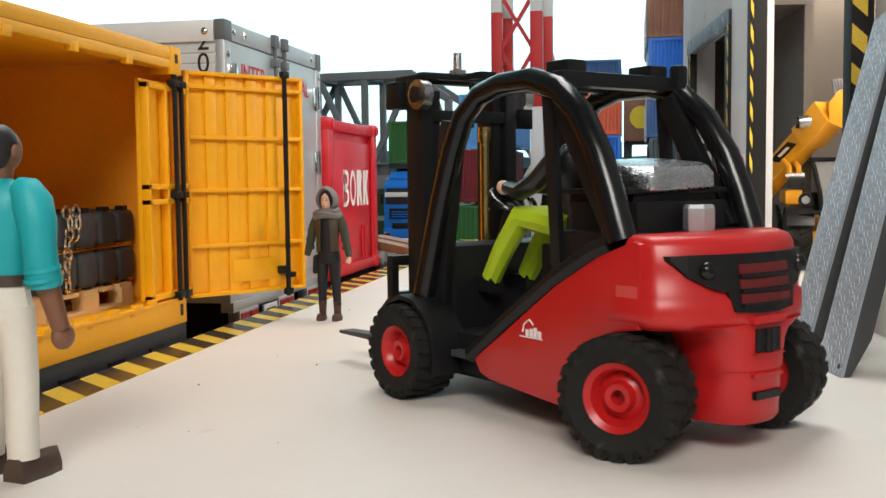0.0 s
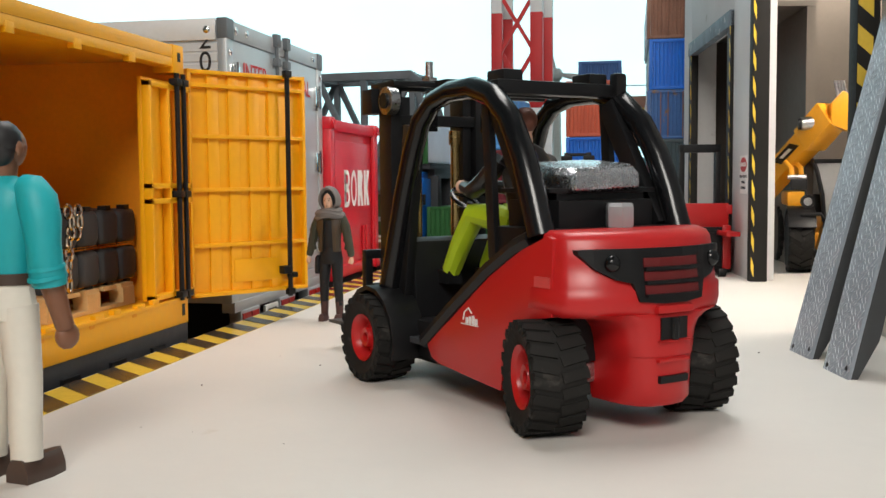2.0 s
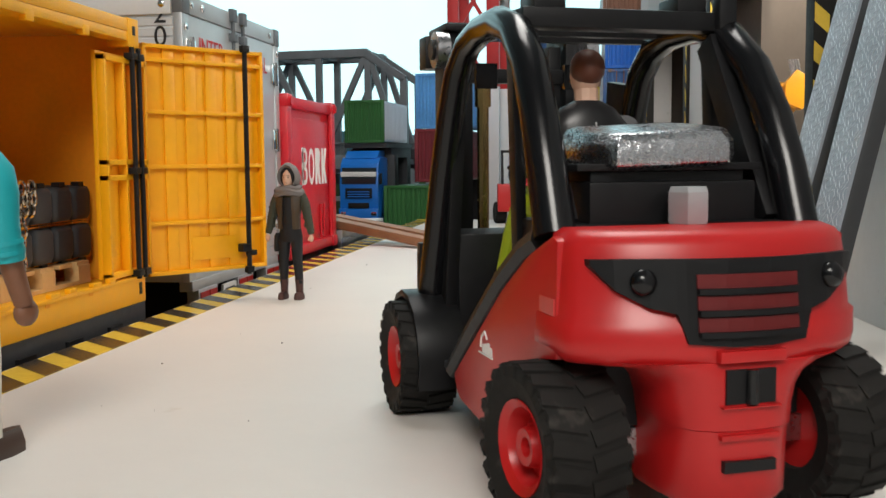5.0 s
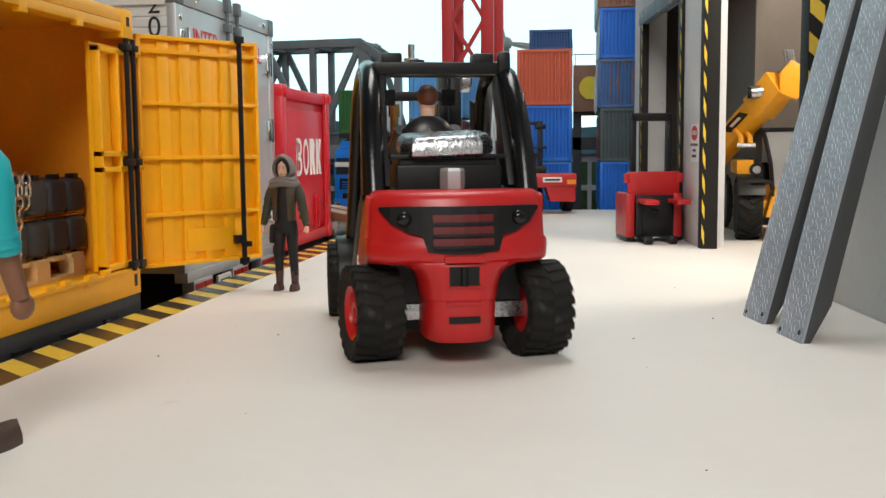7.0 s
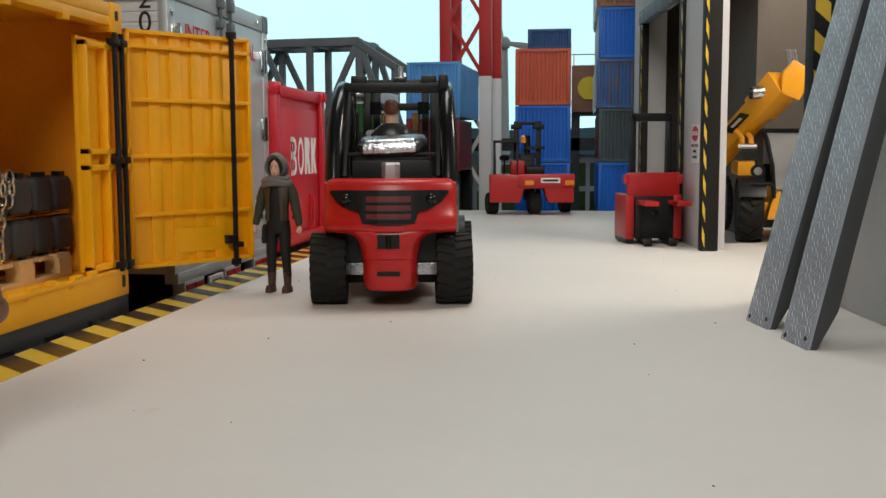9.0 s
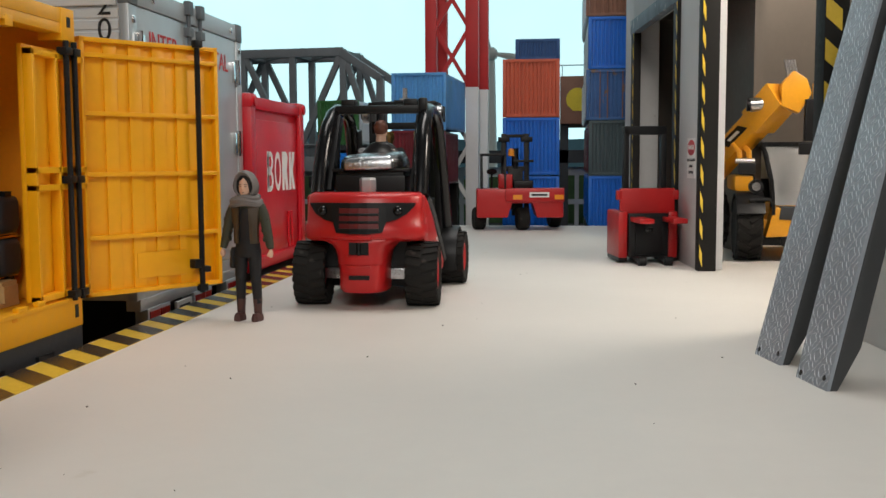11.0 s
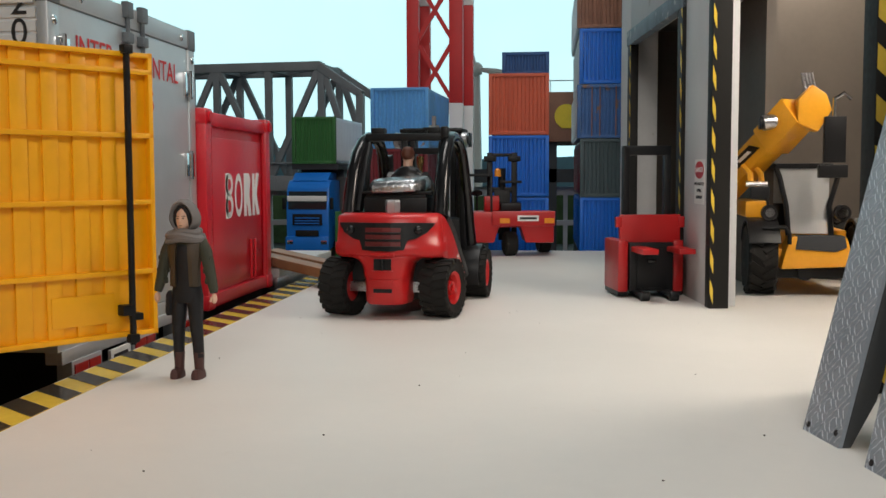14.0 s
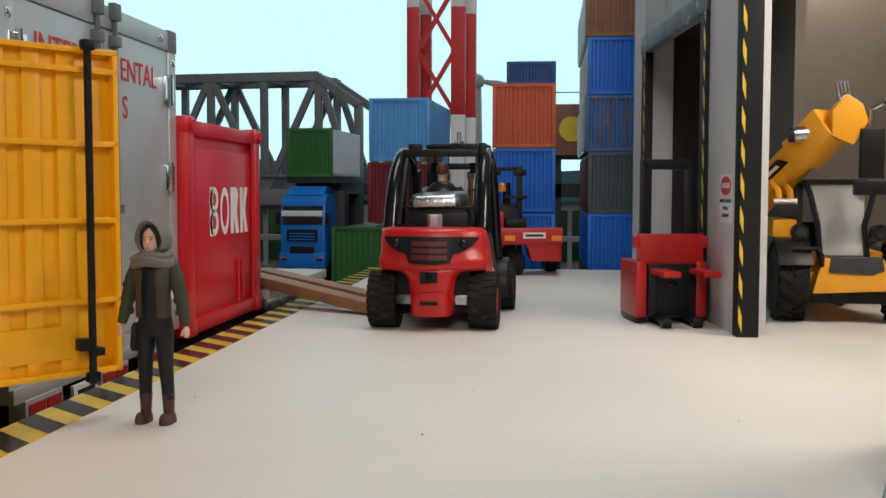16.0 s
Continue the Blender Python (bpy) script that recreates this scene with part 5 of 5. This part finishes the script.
# ---- stacked model containers beyond the platform ----
def freight_container(x, y, z, w, length, h, mat, label, turn=0, side=None, rusty=False):
    """A corrugated box; x and y are the near end's middle."""
    ob = thing("freight_container", P(x, y, z, 0, 0, turn), label, "container", "stacked containers")
    part("body", B().box(-w / 2 + .2, w / 2 - .2, .2, length, .2, h - .15), side or mat, ob)
    n = 13
    step = (w - 1.2) / n
    wave = [(-w / 2 + .6 + (k + f) * step, d) for k in range(n) for f, d in ((.05, .14), (.25, .0), (.7, .0), (.9, .14))]
    part("end_wall", B().prism(wave + [(w / 2 - .6, .4), (-w / 2 + .6, .4)], .5, h - .5, "z"), mat, ob, "corrugated end wall")
    for z0 in (0, h - .55):
        part("end_rail", B().box(-w / 2, w / 2, -.12, .5, z0, z0 + .55), mat, ob, bevel=.05)
    for s in (-1, 1):
        part("corner_post", B().box(s * (w / 2 - .3) - .3, s * (w / 2 - .3) + .3, -.14, .5, .02, h - .02), mat, ob, bevel=.05)
    for s in (-1, 1):
        wave = [(s * (w / 2 - d), .7 + (k + f) * 1.1) for k in range(int(length / 1.1) - 1) for f, d in ((.05, .24), (.25, .04), (.6, .04), (.8, .24))]
        part("side_wall", B().prism(wave + [(s * (w / 2 - .4), wave[-1][1]), (s * (w / 2 - .4), wave[0][1])], .6, h - .6, "z"), side or mat, ob, "corrugated side wall")
    for k in (-2, -1, 1, 2) if rusty else (-1.2, 1.2):
        part("lock_rod", B().rod((k * w * .13, -.16, .3), (k * w * .13, -.16, h - .3), .09, seg=6), RUST if rusty else mat, ob)
    return ob


CONTAINERS = [
    (-5.3, 172, -1.6, 9.6, 24, 9.6, BLUE, "blue corrugated model container in a stack", None, False),
    (-5.3, 172, 8.2, 9.6, 24, 9.7, BLUE, "blue corrugated model container in a stack", None, False),
    (-5.3, 172, 18.0, 9.6, 24, 9.7, ORANGE, "orange corrugated model container in a stack", None, False),
    (-4.3, 175, 27.8, 7.6, 22, 3.6, BLUE_DARK, "low dark blue model container on top of a stack", None, False),
    (9.2, 172, -1.4, 9.6, 40, 9.4, BLUE, "blue corrugated model container at the bottom of a stack", None, False),
    (9.2, 172, 8.1, 9.6, 40, 9.2, GREY_GREEN, "grey-green corrugated model container in a stack", MAROON, False),
    (8.7, 172, 17.4, 9.6, 40, 8.4, BLUE_WORN, "worn blue model container with rusty rods", ALU_WHITE, True),
    (9.0, 172, 25.9, 9.6, 40, 8.6, BLUE, "bright blue model container with a pale side", ALU_WHITE, False),
    (8.6, 172, 34.6, 9.6, 40, 8.4, RUST, "rust-brown model container on top of a stack", ALU_WHITE, True),
    (-25.6, 180, 16.2, 10.0, 24, 10.2, BLUE_LIGHT, "light blue corrugated model container with pale side", BLUE_LIGHT, False),
    (-25.8, 180, 6.2, 10.0, 24, 9.9, MAROON, "maroon corrugated model container in a stack", None, False),
    (-30.0, 178, -4.0, 13.0, 20, 9.6, GREEN, "green corrugated model container on the ground", None, False),
    (-40.4, 180, 13.66, 7.7, 20, 8.0, GREEN, "green corrugated model container on a truck", ALU_WHITE, False),
]
for x, y, z, w, length, h, mat, label, side, rusty in CONTAINERS:
    freight_container(x, y, z, w, length, h, mat, label, {GREEN: -3, BLUE_LIGHT: -3}.get(mat, 0), side, rusty)
for x, y, w, ln, z in ((-5.3, 172, 9.6, 24, -1.6), (9.2, 172, 9.6, 40, -1.4), (-25.8, 180, 10, 24, 6.2), (-30, 178, 13, 20, -4.0)):
    base = tagged(part("plinth", B().box(-w / 2 + .1, w / 2 - .1, .8 if z < 6 else 20.4, ln, -8, z), SEAL, place=P(x, y, 0)), "dark plinth under a container stack", "plinth")


# ---- blue truck under the green container ----
def blue_truck():
    ob = thing("blue_truck", P(-40.9, 178, 2.6, 0, 0, -4) @ Matrix.Scale(.76, 4), "blue toy truck carrying a green container", "truck")
    part("cab", B().prism([(-1.2, -4.6), (-1.4, 4.2), (-.6, 9.2), (1.2, 10.9), (8, 10.9), (8, -4.6)], -4.9, 4.9), TRUCK_BLUE, ob, "glossy blue cab", bevel=.35)
    part("windscreen", B().prism([(-1.50, 4.4), (-.95, 8.4), (.2, 8.4), (.2, 4.4)], -4.4, 4.4), GLASS_DARK, ob, "dark windscreen", bevel=.1)
    part("sun_visor", B().box(-4.5, 4.5, -1.75, -.2, 6.2, 7.4), WHITE, ob, "white sun visor", bevel=.12)
    part("grille", B().box(-3.4, 3.4, -1.65, -1.0, .9, 3.4), SEAL, ob, bevel=.15)
    for z in (1.2, 1.8, 2.4):
        part("slat", B().box(-2.8, 2.8, -1.75, -1.6, z, z + .25), TRUCK_BLUE, ob)
    part("roof_spoiler", B().prism([(0.6, 10.7), (3.2, 12.6), (8, 12.6), (8, 10.7)], -4.2, 4.2), TRUCK_BLUE, ob, bevel=.3)
    part("air_intake", B().box(-2.6, 2.6, -2.0, -1.2, -1.5, -.2), SEAL, ob, "dark lower air intake", bevel=.1)
    part("bumper", B().box(-5, 5, -1.9, -.8, -4.8, -1.6), TRUCK_BLUE, ob, bevel=.25)
    for s in (-1, 1):
        part("headlamp", B().box(s * 3.9 - .7, s * 3.9 + .7, -2.0, -1.7, -3.3, -2.4), CHROME, ob, bevel=.08)
        part("mirror", B().box(s * 5.5 - .35, s * 5.5 + .35, -1.2, -.6, 4.4, 7.0), BLACK, ob, bevel=.08)
    part("box_front", B().box(-4.8, 6.6, 8.6, 12, 1.5, 11.6), GREY_BASE, ob, bevel=.1)
    part("chassis", B().box(-4, 4, 2, 30, -4.6, 1.4), BLACK, ob)
    part("load_bed", B().box(-4.9, 6.0, 3.2, 30, 13.3, 14.5).box(-4.6, 5.6, 9, 29.8, 10.9, 13.3).box(-4.9, 6.0, 12, 30, 1.4, 2.0).box(-4.4, 5.5, 26, 29.8, 2, 10.9), GREY_BASE, ob)
    for y in (3, 22, 26):
        part("wheel", B().rod((-4.9, y, -5.4), (-2.8, y, -5.4), 2.6, seg=20).rod((2.8, y, -5.4), (4.9, y, -5.4), 2.6, seg=20), RUBBER, ob)
    part("hand_rail", B().tube([(6.6, 10, -4), (6.8, 10, 1.2), (7.4, 10, 2.2), (8.6, 10, 2.4), (9.2, 10, 1.4), (9.3, 10, -5)], .35, 8), RED, ob, "red bent hose rail")
    return ob


blue_truck()


structure("road", B().box(-62, -31.2, 176, 214, -8, -4.2).box(-62, -36.6, 172, 176, -8, -3.5).box(-62, -36.6, 176, 214, -4.2, -3.5), ASPHALT, "dark asphalt road bed under the blue truck")


# ---- girder bridge ----
def girder_bridge():
    ob = thing("girder_bridge", P(-41.5, 232, 0, 0, 0, -6), "grey toy truss bridge behind the yard", "bridge")
    zb, zt, n, step = 10.5, 36.5, 8, 12.5
    for y in (0, 13):
        part("bottom_chord", B().box(-110, 0, y - .9, y + .9, zb - 2.2, zb + 1.2), BRIDGE_GREY, ob, bevel=.1)
        part("top_chord", B().box(-110, -9.5, y - .8, y + .8, zt - 1.4, zt + .6), BRIDGE_GREY, ob, bevel=.1)
        part("end_post", B().bar((-.5, y, zb), (-.5, y, zt - 6.8), 1.7, 1.7, (0, 1, 0)).bar((-.2, y, zt - 7), (-10, y, zt - .5), 1.7, 1.8), BRIDGE_GREY, ob, bevel=.1)
        for k in range(n):
            x = -9.5 - k * step
            part("post", B().bar((x, y, zb), (x, y, zt), 1.5, 1.4, (0, 1, 0)), BRIDGE_GREY, ob, bevel=.08)
            up = k % 2 == 0
            part("brace", B().bar((x, y, zt if up else zb), (x - step, y, zb if up else zt), 1.4, 1.2, (0, 1, 0)), BRIDGE_GREY, ob, bevel=.08)
        part("brace", B().bar((-9.5, y, zt), (-1, y, zb), 1.4, 1.2, (0, 1, 0)), BRIDGE_GREY, ob, bevel=.08)
        part("hand_rail", B().rod((-110, y - 1, zb + 4), (0, y - 1, zb + 4), .25, seg=6), BRIDGE_GREY, ob)
    for k in range(n + 1):
        x = -9.5 - k * step
        part("cross_tie", B().box(x - .6, x + .6, 0, 13, zt - 1.2, zt).bar((x, 0, zt - .6), (x - step, 13, zt - .6), .7, .7).bar((x, 13, zt - .6), (x - step, 0, zt - .6), .7, .7), BRIDGE_GREY, ob)
    part("deck", B().box(-110, 0, 0, 13, zb - 1.2, zb), BRIDGE_GREY, ob)
    part("pier", B().box(-7.5, -.5, 0, 13, -8, zb - 2.2), CONCRETE, ob, bevel=.2)
    return ob


girder_bridge()


# ---- red and white lattice mast ----
def lattice_mast():
    ob = thing("lattice_mast", P(-21.4, 204, -8), "red and white lattice crane mast", "mast")
    for dx, dy, r in ((-5, 0, 1.15), (3.3, 0, 1.3), (4.6, 8, 1.4), (-3.7, 8, 1.1)):
        part("leg", B().box(dx - r, dx + r, dy - r, dy + r, 33.4, 53), LETTER_RED, ob, "red mast leg", bevel=.15)
        part("leg_top", B().box(dx - r, dx + r, dy - r, dy + r, 53, 92), WHITE, ob, "white upper leg", bevel=.15)
        part("leg_foot", B().box(dx - r, dx + r, dy - r, dy + r, 0, 33.4), WHITE, ob, "white lower leg", bevel=.15)
    for k in range(7):
        z = 10.5 + k * 11.6
        mt = LETTER_RED if 26 < z < 50 else WHITE
        part("brace", B().bar((-4.2, 0, z), (2.6, 0, z + 11.4), .8, .8, (0, 1, 0)), mt, ob)
        part("brace", B().bar((2.6, .2, z), (-4.2, .2, z + 11.4), .8, .8, (0, 1, 0)), mt, ob)
    return ob


lattice_mast()

# ---- far small things ----
turbine = thing("wind_turbine", P(-23, 330, -8), "white model wind turbine against the sky", "turbine")
part("tower", B().rod((0, 0, 0), (0, 0, 52), 2.2, 1.1), WHITE, turbine)
part("hub", B().ball((0, -1.5, 53), 2.2).box(-1.5, 1.5, -1, 4, 51.8, 54.2), WHITE, turbine)
for a in (100, 220, 340):
    q = pose(0, 0, 0, 0, a, 0)
    part("blade", B().loft([[q @ Vector((x * f, y, z)) + Vector((0, -2.4, 53)) for x, y in ((-1.1, 0), (0, -.3), (1.1, 0), (0, .3))] for z, f in ((1, .5), (6, 1), (22, .2))]), WHITE, turbine)
tank = thing("tank_car", P(3.4, 236, -8), "dark tank wagon with a yellow shell shape on its end", "wagon")
part("body", B().box(-4, 6, 0, 30, 27, 38), RUST, tank, bevel=.3)
part("trestle", B().box(-60, 40, 2, 10, 18, 21).box(-4, -2, 2, 10, 0, 27).box(4, 6, 2, 10, 0, 27), GREY_BASE, tank)
part("badge", B().prism([(2.6 * math.cos(radians(a)), 32.6 + 2.7 * math.sin(radians(a))) for a in range(-30, 211, 16)] + [(-1, 30.0), (1, 30.0)], -.25, .0, "y"), SIGN_YELLOW, tank, "yellow shell-shaped badge")
part("hand_rail", B().rod((-4, .5, 40.5), (6, .5, 40.5), .15, seg=6).rod((-3.5, .5, 38), (-3.5, .5, 40.5), .12, seg=6).rod((5.5, .5, 38), (5.5, .5, 40.5), .12, seg=6), ALU, tank)
rail = thing("road_barrier", P(-25, 245, -8), "pale road barrier in front of the backdrop", "barrier")
part("beam", B().box(-60, 60, 0, 1, 15, 17).box(-60, 60, 0, 1, 8, 9.2), ALU, rail)
for k in range(9):
    part("post", B().box(-56 + k * 14, -55 + k * 14, .2, .8, 0, 15), ALU, rail)

# dust on the floor
rnd = random.Random(11)
crumbs = B()
for k in range(34):
    x, y, r = rnd.uniform(-24, 12), rnd.uniform(8, 110), rnd.uniform(.02, .06)
    crumbs.ball((x, y, r * .5), r, r * rnd.uniform(.5, 1.4), r * .6, 6, 4)
tagged(part("floor_crumbs", crumbs, SHOE), "scattered dark crumbs on the white floor", "crumbs", kind="stuff")

# black stripes of the edge tape
stripe_mesh = None
for k in range(45):
    y = 5 + k * 3.55
    if stripe_mesh is None:
        ob = part("stripe", B().prism([(-28.0, 0), (-28.0, 1.78), (-25.3, -0.32), (-25.3, -2.1)], .035, .07, "z"), TAPE_BLACK, tape)
        stripe_mesh = ob.data
    else:
        ob = new("stripe", stripe_mesh)
        ob.parent = tape
    ob.matrix_basis = P(0, y, 0)


# ---- what moves ----
ROUTE = [
    (0, 4.25, 34.6, 46.4, 20), (0.25, 1.9, 36.7, 43.6, 8), (0.5, 0.85, 37.6, 42.0, 1), (1, 0.7, 37.6, 41.8, -4), (1.4, 0.7, 37.6, 41.8, -12), (2, 0.7, 37.6, 41.8, -19), (3, 0.75, 37.7, 41.8, -20),
    (3.25, 1.15, 36.6, 40.3, -21), (3.5, 1.9, 34.6, 38.0, -24), (4, 3.5, 27.4, 29.6, -25), (4.2, 3.95, 24.8, 26.4, -23),
    (4.6, 4.2, 22.0, 24.0, -10), (5.0, 3.6, 22.8, 23.2, 6), (5.5, 1.9, 26.6, 22.4, 14), (6.0, -.2, 32.2, 21.0, 16),
    (6.3, -1.4, 35.3, 20.2, 16), (6.7, -3.9, 39.9, 18.0, 13), (7, -5.7, 43.4, 16.4, 10), (7.5, -8.2, 49.2, 13.3, 8), (8, -10.0, 54.4, 10.3, 5), (8.5, -11.2, 58.6, 8.3, 3), (9, -11.95, 61.8, 7.2, 3),
    (10.2, -13.6, 69.8, 2.2, 4), (11.5, -14.9, 77.2, -3.2, 3), (12, -15.2, 80.9, -4.8, 0), (12.5, -15.3, 84.5, -6.2, -6), (13, -15.0, 87.5, -6.7, -10), (13.5, -14.3, 90.2, -6.5, -12), (14, -13.4, 92.6, -5.8, -11), (14.5, -12.6, 95.0, -4.2, -9), (15, -11.9, 97.6, -3.0, -5), (15.5, -11.4, 100.0, -2.4, -2), (16, -11.2, 102.0, -2.2, 0)]


def along(t):
    """Place, heading and steering at t, smooth through the route's rows."""
    k = max(i for i in range(len(ROUTE)) if ROUTE[i][0] <= t + 1e-9)
    k = min(k, len(ROUTE) - 2)
    a, b = ROUTE[k], ROUTE[k + 1]
    p, q = ROUTE[max(k - 1, 0)], ROUTE[min(k + 2, len(ROUTE) - 1)]
    h = b[0] - a[0]
    u = (t - a[0]) / h
    out = []
    for i in range(1, 5):
        ma = (b[i] - p[i]) / (b[0] - p[0]) * h
        mb = (q[i] - a[i]) / (q[0] - a[0]) * h
        if (b[i] - a[i]) * (a[i] - p[i]) <= 0:
            ma = 0
        if (q[i] - b[i]) * (b[i] - a[i]) <= 0:
            mb = 0
        out.append((2 * u ** 3 - 3 * u ** 2 + 1) * a[i] + (u ** 3 - 2 * u ** 2 + u) * ma + (3 * u ** 2 - 2 * u ** 3) * b[i] + (u ** 3 - u ** 2) * mb)
    return out


def motions():
    times = [k * 0.1 for k in range(161)]
    states = [along(t) for t in times]
    rolled = [0.0]
    for s, e in zip(states, states[1:]):
        h = radians((s[2] + e[2]) / 2)
        rolled.append(rolled[-1] + (e[0] - s[0]) * -math.sin(h) + (e[1] - s[1]) * math.cos(h))
    walk(FORKLIFT, [(t, P(s[0], s[1], 0, 0, 0, s[2])) for t, s in zip(times, states)])
    for ob, x, y, r, steer in WHEELS:
        rows = []
        for t, s, d in zip(times, states, rolled):
            turn = pose(0, 0, 0, 0, 0, s[3] if steer else 0) @ pose(0, 0, 0, -math.degrees(d / r))
            rows.append((t, P(x, y, r) @ turn))
        walk(ob, rows)


motions()
